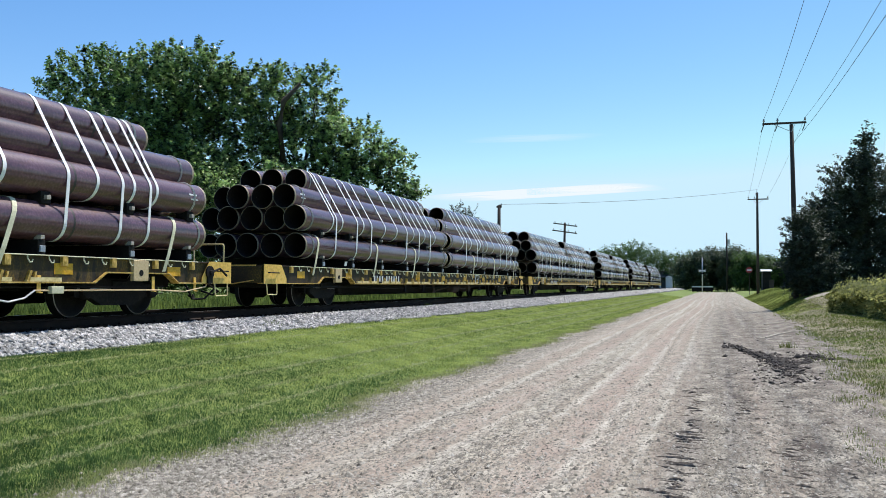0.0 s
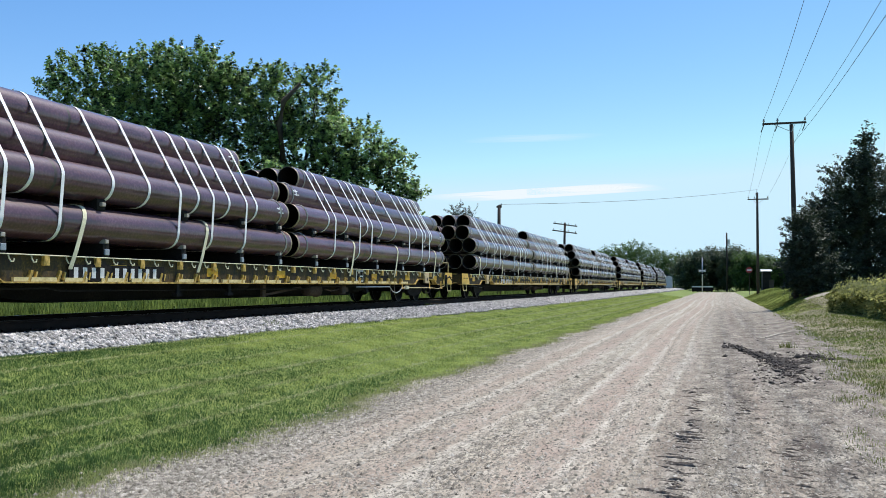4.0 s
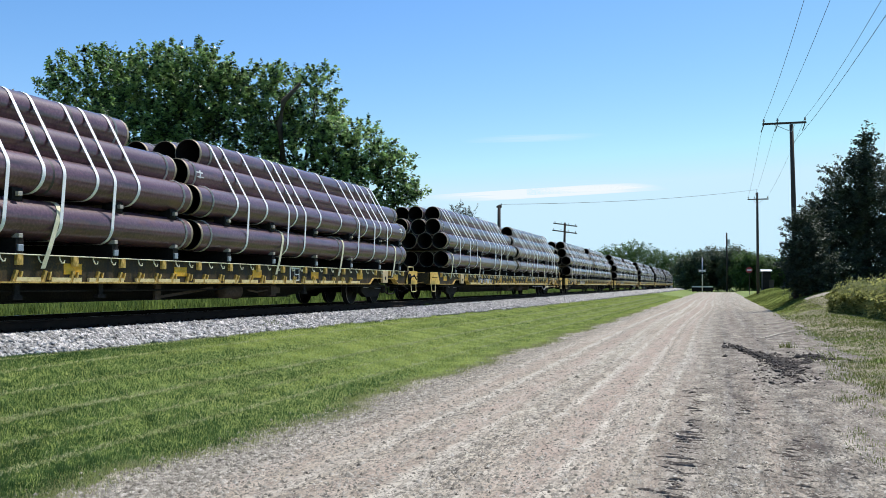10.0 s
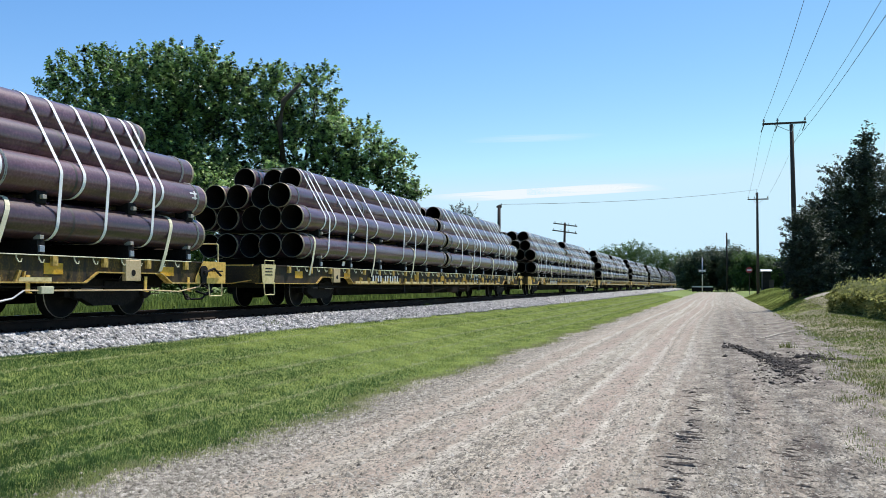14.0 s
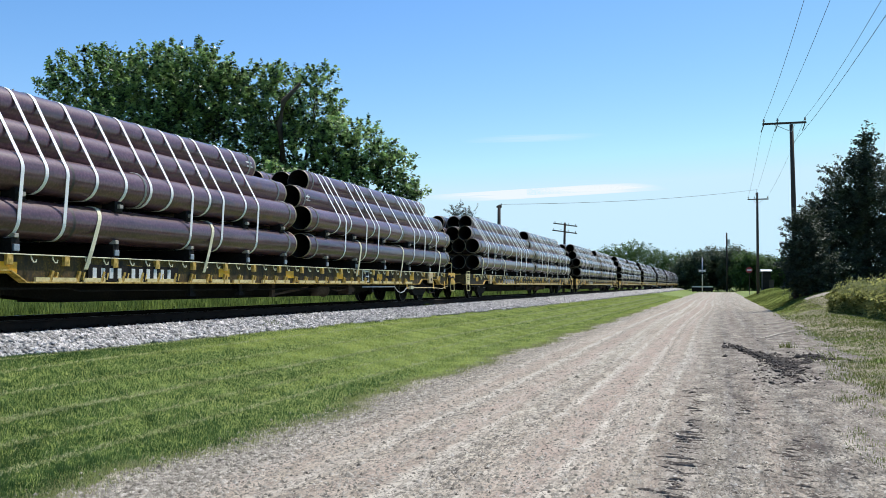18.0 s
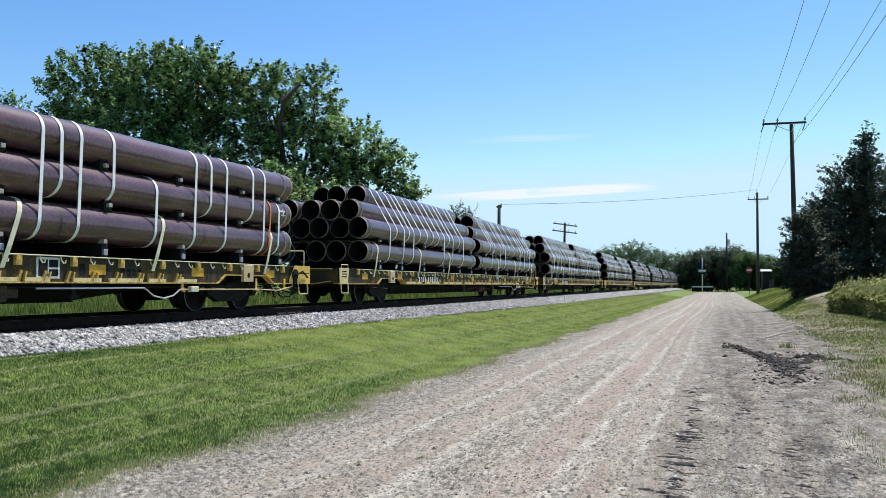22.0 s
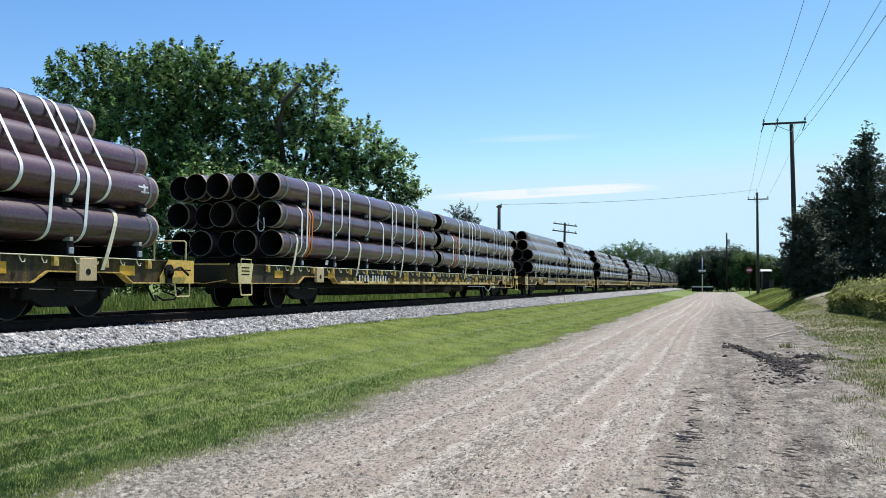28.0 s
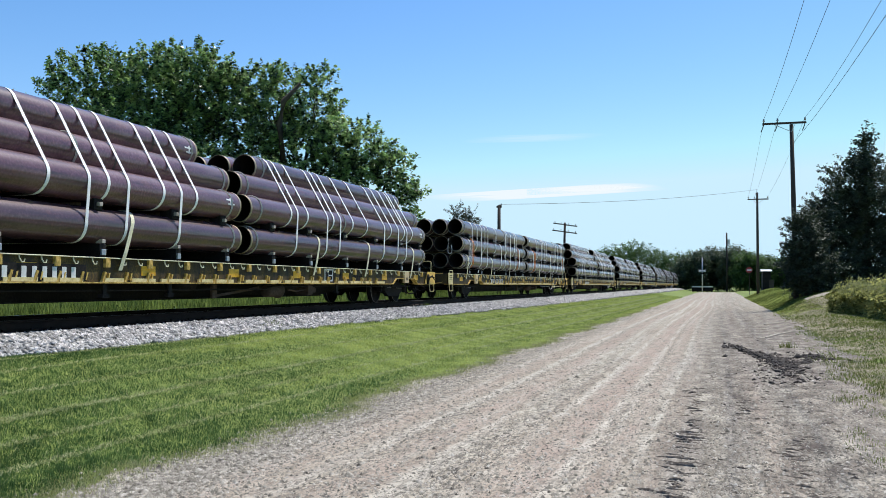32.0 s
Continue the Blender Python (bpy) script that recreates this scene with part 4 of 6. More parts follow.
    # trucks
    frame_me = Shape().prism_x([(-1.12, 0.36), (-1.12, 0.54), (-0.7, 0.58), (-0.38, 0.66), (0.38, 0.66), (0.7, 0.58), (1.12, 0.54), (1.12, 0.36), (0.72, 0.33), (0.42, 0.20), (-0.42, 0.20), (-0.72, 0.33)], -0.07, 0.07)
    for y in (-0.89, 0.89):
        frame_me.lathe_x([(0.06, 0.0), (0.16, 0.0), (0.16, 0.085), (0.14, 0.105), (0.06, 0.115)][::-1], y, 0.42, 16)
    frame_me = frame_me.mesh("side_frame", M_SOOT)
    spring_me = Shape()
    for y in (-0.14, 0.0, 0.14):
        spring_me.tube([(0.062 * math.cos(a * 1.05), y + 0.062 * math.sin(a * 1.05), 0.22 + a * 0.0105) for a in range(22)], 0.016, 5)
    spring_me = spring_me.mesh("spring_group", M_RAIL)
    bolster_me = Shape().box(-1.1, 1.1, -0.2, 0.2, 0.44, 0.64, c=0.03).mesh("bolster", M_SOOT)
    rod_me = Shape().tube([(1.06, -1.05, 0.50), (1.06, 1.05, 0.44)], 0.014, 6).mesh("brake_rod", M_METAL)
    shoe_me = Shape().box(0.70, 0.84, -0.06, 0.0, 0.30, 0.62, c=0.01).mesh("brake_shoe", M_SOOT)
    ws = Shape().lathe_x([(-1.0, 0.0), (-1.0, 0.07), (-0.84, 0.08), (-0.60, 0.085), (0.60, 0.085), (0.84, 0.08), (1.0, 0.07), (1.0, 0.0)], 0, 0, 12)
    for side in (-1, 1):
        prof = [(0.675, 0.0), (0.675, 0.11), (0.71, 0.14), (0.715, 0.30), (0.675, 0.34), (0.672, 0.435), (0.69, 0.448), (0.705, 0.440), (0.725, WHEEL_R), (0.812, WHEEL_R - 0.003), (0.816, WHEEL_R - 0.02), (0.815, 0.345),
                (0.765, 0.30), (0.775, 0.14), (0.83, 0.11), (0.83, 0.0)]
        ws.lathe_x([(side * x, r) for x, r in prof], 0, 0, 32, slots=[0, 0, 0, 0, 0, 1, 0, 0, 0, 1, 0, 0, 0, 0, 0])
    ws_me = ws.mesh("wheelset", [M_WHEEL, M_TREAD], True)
    for c in TRUCK_Y:
        truck = child("truck", bolster_me, car, "grimy black four-wheel truck", pose(0, c, 0))
        for side in (-1, 1):
            mm = pose(side * 1.0, 0, 0) @ Matrix.Diagonal((side, 1, 1, 1))
            child("side_frame", frame_me, truck, "", mm)
            child("spring_group", spring_me, truck, "", mm)
            for y in (-0.44, 0.44):
                child("brake_shoe", shoe_me, truck, "", pose(0, y, 0) @ Matrix.Diagonal((side, 1 if y > 0 else -1, 1, 1)))
        child("brake_rod", rod_me, truck)
        for y in (-0.89, 0.89):
            child("wheelset", ws_me, truck, "dark steel wheels with bright rims", pose(0, y, WHEEL_R))
    return car


# ---- the pipe bundles ----
PIPE_R, PIPE_LEN, TOP_LEN = 0.305, 11.68, 9.5
ROW_Z = (1.53, 2.215, 2.745, 3.275)      # rows nested on the second one
ROW_Z_FLAT = (1.53, 2.20, 2.855)         # three level rows with boards between them


def hull(circles, r, n=24):
    """The closed line of a band drawn round a set of circles of radius r."""
    pts = sorted({(round(x + r * math.cos(2 * math.pi * i / (2 * n)), 4), round(z + r * math.sin(2 * math.pi * i / (2 * n)), 4)) for x, z in circles for i in range(2 * n)})

    def half(seq):
        out = []
        for p in seq:
            while len(out) > 1 and (out[-1][0] - out[-2][0]) * (p[1] - out[-2][1]) - (out[-1][1] - out[-2][1]) * (p[0] - out[-2][0]) <= 0:
                out.pop()
            out.append(p)
        return out[:-1]
    return half(pts) + half(pts[::-1])


def band_mesh(name, ring, width, mat, thick=0.006, slack=0.0):
    """A flat band of that width along a closed line; slack lets it wander along the pipes."""
    s = Shape()
    n = len(ring)
    cx, cz = sum(p[0] for p in ring) / n, sum(p[1] for p in ring) / n
    top = max(p[1] for p in ring)
    verts = []
    for x, z in ring:
        k = 1 + thick / max(0.3, math.hypot(x - cx, z - cz))
        o = slack * (top - z) * math.sin(3.0 * z)
        for f, y in ((1.0, -width / 2), (k, -width / 2), (k, width / 2), (1.0, width / 2)):
            verts.append((cx + (x - cx) * f, y + o, cz + (z - cz) * f))
    faces = []
    for i in range(n):
        j = (i + 1) % n
        faces += [(4 * i + a, 4 * i + (a + 1) % 4, 4 * j + (a + 1) % 4, 4 * j + a) for a in range(4)]
    return s.add(verts, faces).mesh(name, mat)


def make_pipe_mesh(PIPE_LEN):
    s, n = Shape(), 36
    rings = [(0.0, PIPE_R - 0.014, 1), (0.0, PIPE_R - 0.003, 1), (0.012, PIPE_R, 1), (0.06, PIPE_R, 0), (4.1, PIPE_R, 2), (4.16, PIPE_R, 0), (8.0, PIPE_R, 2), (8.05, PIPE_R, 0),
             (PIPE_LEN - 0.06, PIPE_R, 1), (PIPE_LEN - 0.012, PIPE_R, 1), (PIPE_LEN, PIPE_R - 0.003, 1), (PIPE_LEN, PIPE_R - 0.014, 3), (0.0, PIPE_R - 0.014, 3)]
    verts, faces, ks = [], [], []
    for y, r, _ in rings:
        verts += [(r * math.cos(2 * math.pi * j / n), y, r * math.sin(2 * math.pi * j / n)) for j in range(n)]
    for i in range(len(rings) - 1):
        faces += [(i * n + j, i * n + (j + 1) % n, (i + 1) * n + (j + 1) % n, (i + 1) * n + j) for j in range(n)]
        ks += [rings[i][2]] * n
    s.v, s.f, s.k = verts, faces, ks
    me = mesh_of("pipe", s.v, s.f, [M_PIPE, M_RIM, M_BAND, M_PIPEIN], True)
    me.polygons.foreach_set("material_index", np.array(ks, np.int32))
    bm = bmesh.new()
    bm.from_mesh(me)
    bmesh.ops.recalc_face_normals(bm, faces=bm.faces)
    for e in bm.edges:
        if len(e.link_faces) == 2 and e.calc_face_angle(0) > 0.6:
            e.smooth = False
    bm.to_mesh(me)
    bm.free()
    return me


def row_xs(count):
    return [(i - (count - 1) / 2) * (2 * PIPE_R + 0.004) for i in range(count)]


PIPE_ME, TOP_ME = make_pipe_mesh(PIPE_LEN), make_pipe_mesh(TOP_LEN)
ROPE_ME = Shape()
for j in range(2):
    ROPE_ME.tube([((PIPE_R + 0.008) * math.cos(2 * math.pi * i / 20), 0.03 * j, (PIPE_R + 0.008) * math.sin(2 * math.pi * i / 20)) for i in range(21)], 0.012, 4)
ROPE_ME = ROPE_ME.mesh("rope_ring", M_ROPE)
BOARD_ME = Shape().box(-1.40, 1.40, -0.05, 0.05, 0.0, 0.075, c=0.006)
for k in (-1, 1):
    a, b = sorted((k * 1.18, k * 1.44))
    BOARD_ME.box(a, b, -0.10, 0.10, -0.07, 0.13, 1, c=0.02)
    a, b = sorted((k * 1.44, k * 1.50))
    BOARD_ME.box(a, b, -0.04, 0.04, 0.005, 0.07, 2, c=0.006)
BOARD_ME = BOARD_ME.mesh("spacer_board", [M_WOOD, M_SOOT, M_BLOCK])
BUNK_ME = Shape().box(-1.47, 1.47, -0.075, 0.075, 0.0, 0.225, c=0.008)
for k in (-1, 1):
    a, b = sorted((k * 1.47, k * 1.50))
    BUNK_ME.box(a, b, -0.05, 0.05, 0.04, 0.14, 1, c=0.006)
    a, b = sorted((k * 1.36, k * 1.49))
    BUNK_ME.box(a, b, -0.04, 0.04, 0.235, 0.30, 2, c=0.006)
BUNK_ME = BUNK_ME.mesh("bunk", [M_SOOT, M_TAG, M_BLOCK])
R_ = PIPE_R + 0.004
c5, c3 = row_xs(5), row_xs(3)
CIRC = {
    "full": [(x, ROW_Z[0]) for x in c5] + [(x, ROW_Z[3]) for x in c3] + [(x, ROW_Z[1]) for x in c5],
    "upper": [(x, ROW_Z[1]) for x in c5] + [(x, ROW_Z[3]) for x in c3],
    "flat_full": [(x, z) for x in c5 for z in ROW_Z_FLAT], "flat_upper": [(x, z) for x in c5 for z in ROW_Z_FLAT[1:]],
    "flat_lower": [(x, z) for x in c5 for z in ROW_Z_FLAT[:2]],
}
STRAP_ME = {k: band_mesh("strap", hull(c, R_), 0.066, M_STRAP, slack=0.02) for k, c in CIRC.items()}
STRAP_ME["orange"] = band_mesh("strap", hull(CIRC["flat_lower"], R_ + 0.006), 0.05, M_ORANGE, slack=0.05)


def make_tiedown():
    """A cream webbing strap from under the first row's boards over the outer pipe down to the side sill."""
    pts = [(-1.53, 0.80, 0.40), (-1.555, 1.10, 0.30), (c5[0] - R_ - 0.012, 1.36, 0.20)]
    pts += [(c5[0] + (R_ + 0.008) * math.cos(math.radians(a)), ROW_Z[0] + (R_ + 0.008) * math.sin(math.radians(a)), 0.14 * max(0.0, (a - 120) / 60)) for a in (180, 165, 150, 135, 120, 105, 90)]
    pts = pts + [(-x, z, o) for x, z, o in pts[::-1]]
    s = Shape()
    verts, faces = [], []
    for x, z, o in pts:
        verts += [(x, -0.045 - o, z), (x, 0.045 - o, z), (x * 0.994, 0.045 - o, z - 0.006), (x * 0.994, -0.045 - o, z - 0.006)]
    for i in range(len(pts) - 1):
        faces += [(4 * i + a, 4 * i + (a + 1) % 4, 4 * i + 4 + (a + 1) % 4, 4 * i + 4 + a) for a in range(4)]
    return s.add(verts, faces).mesh("tie_down", M_TIEDOWN)


TIEDOWN_ME = make_tiedown()
MARK_ME = Shape()
for y0, y1, a0, a1 in ((-0.16, 0.10, 4, 10), (-0.10, 0.14, -12, -7), (-0.02, 0.03, -14, 16)):
    MARK_ME.add([((PIPE_R + 0.003) * math.cos(math.radians(a)), y, (PIPE_R + 0.003) * math.sin(math.radians(a))) for a in (a0, (a0 + a1) / 2, a1) for y in (y0, y1)], [(0, 1, 3, 2), (2, 3, 5, 4)])
MARK_ME = MARK_ME.mesh("paint_mark", M_WHITE)
LOOSE_ME = Shape().tube([(0.93, -0.03, 2.40), (0.93, -0.05, 2.2), (0.92, -0.06, 2.0)] + [(1.0 - 0.08 * math.cos(a * 0.314), -0.06, 1.90 - 0.10 * math.sin(a * 0.314)) for a in range(11)]
                        + [(1.08, -0.06, 2.0), (1.06, -0.05, 2.12)], 0.014, 6).mesh("loose_strap_end", M_STRAP)
TAG_ME = Shape().box(-0.006, 0.0, -0.12, 0.12, -0.06, 0.06).mesh("paper_tag", M_WHITE)


def make_bundle(seed, rears, straps, ties, flat=False, tag=False):
    """Seventeen (or fifteen) pipes strapped together. All places are metres along the car from its rear end: rears, of the outer pipe
    of each row; straps, each with a letter: F round all, U round the upper rows, L round the lower two, O orange; ties, of the tie-downs."""
    r = random.Random(seed)
    label = "level rows of brown steel pipes with white and orange straps" if flat else "pyramid of brown steel pipes bound with white straps"
    ob = thing("pipe_bundle", label, "pipe bundle", "pipe bundles on the train")
    rows = [(5, z) for z in ROW_Z_FLAT] if flat else [(5, ROW_Z[0]), (5, ROW_Z[1]), (4, ROW_Z[2]), (3, ROW_Z[3])]
    for level, (count, z) in enumerate(rows):
        long = TOP_LEN if level == 3 else PIPE_LEN
        for i, x in enumerate(row_xs(count)):
            off = rears[level] + (0.0 if i == count - 1 else r.uniform(-0.22, 0.28))
            p = child("pipe", TOP_ME if level == 3 else PIPE_ME, ob, "", pose(x, off, z, 0, r.choice((0, 90, 200, 300)), 0))
            if i in (0, count - 1) or level >= 2:
                for y in (r.uniform(0.22, 0.45), long - r.uniform(0.22, 0.45), long * r.uniform(0.3, 0.7))[:3 if r.random() < 0.4 else 2]:
                    child("rope_ring", ROPE_ME, p, "", pose(0, y, 0))
            if i == count - 1 and r.random() < 0.6:
                for y in [PIPE_LEN - 0.42] * (level == 1) + [0.42] * (level == 2) + [long - 0.3] * (level == 3):
                    child("paint_mark", MARK_ME, p, "white paint mark", pose(0, y, 0, 0, -r.uniform(0, 15) - p.rotation_euler.y * 57.2958))
    start = rears[0]
    if flat and tag:
        child("loose_strap_end", LOOSE_ME, ob, "white strap end hanging loose", pose(0, start, 0))
    for y in (1.1, 3.0, 5.2, 7.4, 9.5, 11.2):
        child("bunk", BUNK_ME, ob, "timber bunk with a painted end", pose(0, start + y, 1.0))
        child("spacer_board", BOARD_ME, ob, "", pose(0, start + y + r.uniform(-0.12, 0.12), ROW_Z[0] + PIPE_R))
        if flat:
            child("spacer_board", BOARD_ME, ob, "", pose(0, start + y + r.uniform(-0.12, 0.12), ROW_Z_FLAT[1] + PIPE_R - 0.02))
    for word_ in straps.split():
        y, kind = float(word_[:-1]), word_[-1]
        if kind == "O":
            child("strap", STRAP_ME["orange"], ob, "orange webbing strap", pose(0, y, 0, 0, 0, r.uniform(-1, 1)))
        else:
            key = ("flat_" if flat else "") + {"F": "full", "U": "upper", "L": "lower"}[kind]
            child("strap", STRAP_ME[key], ob, "white flat strap", pose(0, y, 0, 0, 0, r.uniform(-1.0, 1.0)))
    if tag:
        child("paper_tag", TAG_ME, ob, "white paper tag", pose(1.46, start + 2.55, 1.13, 0, 12, 8))
    for y in ties:
        child("tie_down", TIEDOWN_ME, ob, "cream webbing strap tied down to the sill", pose(0, y, 0))
    return ob


# place of each car's rear end along the track at 7 s
CAR_LENGTH = 26.75
CARS = (157.7, 129.5, 101.3, 73.1, 44.9, 16.77, -11.37, -39.6, -68.1, -96.45)
PACE = ((0, 3.86), (2.75, 3.93), (8, 4.06), (12, 4.09), (18.5, 4.06), (21, 3.99), (24.6, 3.92), (29.5, 3.73), (32, 3.70))
train = []
LOADS = {}


def load(car, end, *about, **more):
    LOADS[car, end] = make_bundle(11 + 2 * car + end, *about, tag=end == 0, **more)


# the loads of the nearer cars: outer pipes, straps and tie-downs; end 0 is the rear one
load(4, 0, (2.02, 1.97, 2.01, 3.20), "3.56U 3.74F 4.15U 5.18F 5.60U 6.20F 7.3U 8.3U 9.2F 9.85U 10.4F 11.0U 11.6F 12.1U", (2.82, 6.8, 10.2))
load(4, 1, (14.02, 14.02, 14.0, 15.1), "15.7U 16.2F 16.9U 17.8F 18.3U 18.7F 19.5U 20.6U 21.9F 22.5U 23.1F 23.6U 24.0F 24.3U", (17.5, 20.9, 24.8))
load(5, 0, (2.10, 1.92, 2.02, 2.90), "3.24U 3.62F 4.10U 5.03F 5.56U 6.16F 7.33U 8.32U 9.24F 9.85U 10.39F 10.98U 11.64F 12.10U", (2.81, 6.81, 10.30))
load(5, 1, (14.10, 14.10, 14.13, 15.25), "15.78U 16.20F 16.96U 17.82F 18.37U 18.73F 19.49U 20.67U 21.96F 22.61U 23.23F 23.55U 23.98F 24.22U", (17.59, 21.0, 24.85))
load(6, 0, (1.99, 1.95, 1.87, 3.02), "3.22U 3.48F 3.82U 4.67F 5.27U 5.95F 6.80U 8.13U 9.06F 9.77U 10.18F 10.92U 11.38F 12.00U", (2.74, 6.76, 10.20))
load(6, 1, (13.95, 13.90, 13.92, 14.80), "15.27U 15.72F 16.53U 17.53F 17.98U 18.41F 19.24U 20.50U 21.71F 22.32U 22.89F 23.37U 23.93F 24.27U", (17.39, 20.8, 24.77))
load(7, 0, (1.92, 1.88, 1.95, 3.19), "3.67F 4.26U 4.92F 5.42U 5.88F 6.53U 7.26U 7.93U 8.58U 9.21F 9.85U 10.30F 11.18U 11.75F", (2.82, 6.73, 10.07))
load(7, 1, (14.30, 14.34, 14.34, 15.40), "16.06U 16.41F 16.81U 17.91F 18.48U 18.85F 19.75U 20.79U 21.99F 22.50U 23.09F 23.83U 24.33F 24.55U", (17.62, 21.08, 24.96))
load(8, 0, (1.94, 1.86, 1.78), "2.87L 3.33O 3.46O 3.21F 3.97U 4.68F 5.21U 5.77F 7.18U 8.24L 8.99F 9.34U 10.04F 10.90U 11.32F 11.75O 12.05L", (2.79, 6.66, 10.15), flat=True)
load(8, 1, (14.06, 14.04, 14.08), "15.51L 15.82O 16.07O 16.28F 16.76U 17.75F 18.17U 18.59F 19.36U 20.54L 21.79F 22.28U 22.85F 23.91U 24.43F 24.71O 25.08L", (17.45, 20.88, 24.88), flat=True)
load(9, 0, (1.88, 1.84, 1.86, 3.30), "3.3U 3.6F 4.1U 5.0F 5.6U 6.2F 6.9U 7.92U 8.82F 9.30U 9.80F 10.81U 11.36F 11.85U", (2.8, 6.5, 10.06))
load(9, 1, (13.95, 13.92, 14.0, 15.15), "15.79U 16.10F 16.62U 17.76F 18.13U 18.55F 19.37U 20.42U 21.76F 22.33U 22.95F 23.50U 23.76F 24.25U", (17.42, 20.73, 24.54))


def build_train():
    made = {}
    for i, y7 in enumerate(CARS):
        kind = (i in (0, 3, 5, 7, 8), i != 6, i > 5)
        if kind in made:
            train.append((copy_thing(made[kind], Matrix.Identity(4)), y7))
        else:
            made[kind] = make_flat_car(CAR_LENGTH, *kind)
            train.append((made[kind], y7))
        for end in (0, 1):
            train.append((LOADS[i, end] if i > 3 else copy_thing(LOADS[5 + (i + end) % 3, end], Matrix.Identity(4)), y7))


build_train()

# ---- plants ----


def leaf_cloud(centres, size, droop=0.0, up=0.35):
    """Small folded leaves at the given centres, turned at random. Returns verts and quads."""
    n = len(centres)
    a = rng.normal(size=(n, 3))
    a[:, 2] = a[:, 2] * 0.5 - droop
    a /= np.linalg.norm(a, axis=1)[:, None]
    nrm = rng.normal(size=(n, 3))
    nrm[:, 2] = np.abs(nrm[:, 2]) + up
    b = np.cross(nrm, a)
    b /= np.linalg.norm(b, axis=1)[:, None] + 1e-9
    s = (np.asarray(size) * rng.uniform(0.6, 1.3, n))[:, None]
    v = np.stack([centres - a * s, centres + b * s * 0.55, centres + a * s, centres - b * s * 0.55], 1)
    return v.reshape(-1, 3), np.arange(4 * n).reshape(-1, 4)


def ball_points(n, lobe, shell=0.55):
    x, y, z, r, h = lobe
    p = rng.normal(size=(n, 3))
    p /= np.linalg.norm(p, axis=1)[:, None]
    p *= (shell + (1 - shell) * rng.random((n, 1)) ** 0.6)
    return p * np.array([r, r, h]) + np.array([x, y, z])


def crown_points(lobes, clumps, leaves, spread, rise=0.5, long=0.8):
    """Leaves gathered in sprays that point outwards and up from each lobe, with gaps between them."""
    weights = np.array([l[3] * l[4] for l in lobes])
    out = []
    for l, w in zip(lobes, weights / weights.sum()):
        count = max(3, int(clumps * w))
        c = ball_points(count, l, 0.35)
        u = (c - np.array(l[:3])) / np.array([l[3], l[3], l[4]]) + rng.normal(0, 0.35, (count, 3)) + np.array([0, 0, rise])
        u /= np.linalg.norm(u, axis=1)[:, None]
        k = rng.integers(leaves // 2, leaves * 3 // 2, count)
        size = np.repeat(rng.uniform(0.6, 1.35, count), k)[:, None]
        t = rng.random((k.sum(), 1))
        cross = rng.normal(size=(k.sum(), 3)) * spread * (1.15 - 0.75 * t)
        out.append(np.repeat(c, k, axis=0) + size * (np.repeat(u, k, axis=0) * long * (t - 0.4) + cross))
    return np.concatenate(out)


def broad_tree(name, label, base, height, lobes, clumps, leaves, spread, leaf, mat, trunk_r=0.35):
    """lobes: x, y, z, radius, half height of the crown's masses."""
    ob = thing(name, label, "tree")
    bx, by = base
    bz = float(ground_z(bx, by))
    wood = Shape()
    top = Vector((bx, by, bz + height * 0.55))
    wood.tube([(bx, by, bz - 0.2), (bx + 0.05, by, bz + height * 0.15), (bx, by + 0.1, bz + height * 0.35), tuple(top)], [trunk_r * 1.3, trunk_r, trunk_r * 0.8, trunk_r * 0.5], 10)
    child("trunk", wood.mesh("trunk", M_BARK, True), ob, "grey-brown rough trunk")
    for l in lobes:
        tip = Vector(l[:3])
        start = Vector((bx, by, bz + height * rng.uniform(0.2, 0.5)))
        mid = start.lerp(tip, 0.5) + Vector((0, 0, 0.6))
        s = Shape().tube([start, mid, tip], [trunk_r * 0.45, trunk_r * 0.3, 0.05], 7)
        for k in range(5):
            q = tip + Vector(rng.normal(size=3)) * l[3] * 0.25
            s.tube([mid.lerp(tip, 0.3 + 0.12 * k), q], [0.07, 0.02], 5)
        child("limb", s.mesh("limb", M_BARK, True), ob)
    v, f = leaf_cloud(crown_points(lobes, clumps, leaves, spread), leaf, up=0.8)
    child("crown", cloud_mesh("crown", v, f, mat), ob, "dense uneven green crown")
    return ob


def cedar(name, label, base, height, lobes, clumps, leaves, spread, leaf):
    ob = thing(name, label, "tree")
    bx, by = base
    bz = float(ground_z(bx, by))
    child("trunk", Shape().tube([(bx, by, bz - 0.2), (bx, by, bz + height * 0.5), (bx, by, bz + height * 0.95)], [0.3, 0.18, 0.04], 10).mesh("trunk", M_BARK, True), ob)
    s = Shape()
    for k in range(60):
        z = bz + height * (0.05 + 0.85 * k / 60)
        a = 2.4 * k
        r = 0.24 * height * (1 - 0.85 * k / 60)
        s.tube([(bx, by, z), (bx + r * math.cos(a), by + r * math.sin(a), z + 0.1 * r)], [0.05, 0.015], 5)
    child("branches", s.mesh("branches", M_BARK), ob)
    v, f = leaf_cloud(crown_points(lobes, clumps, leaves, spread, 0.1, 1.15), leaf, droop=0.1, up=0.6)
    child("crown", cloud_mesh("crown", v, f, M_NEEDLE), ob, "dense dark green sprays")
    return ob


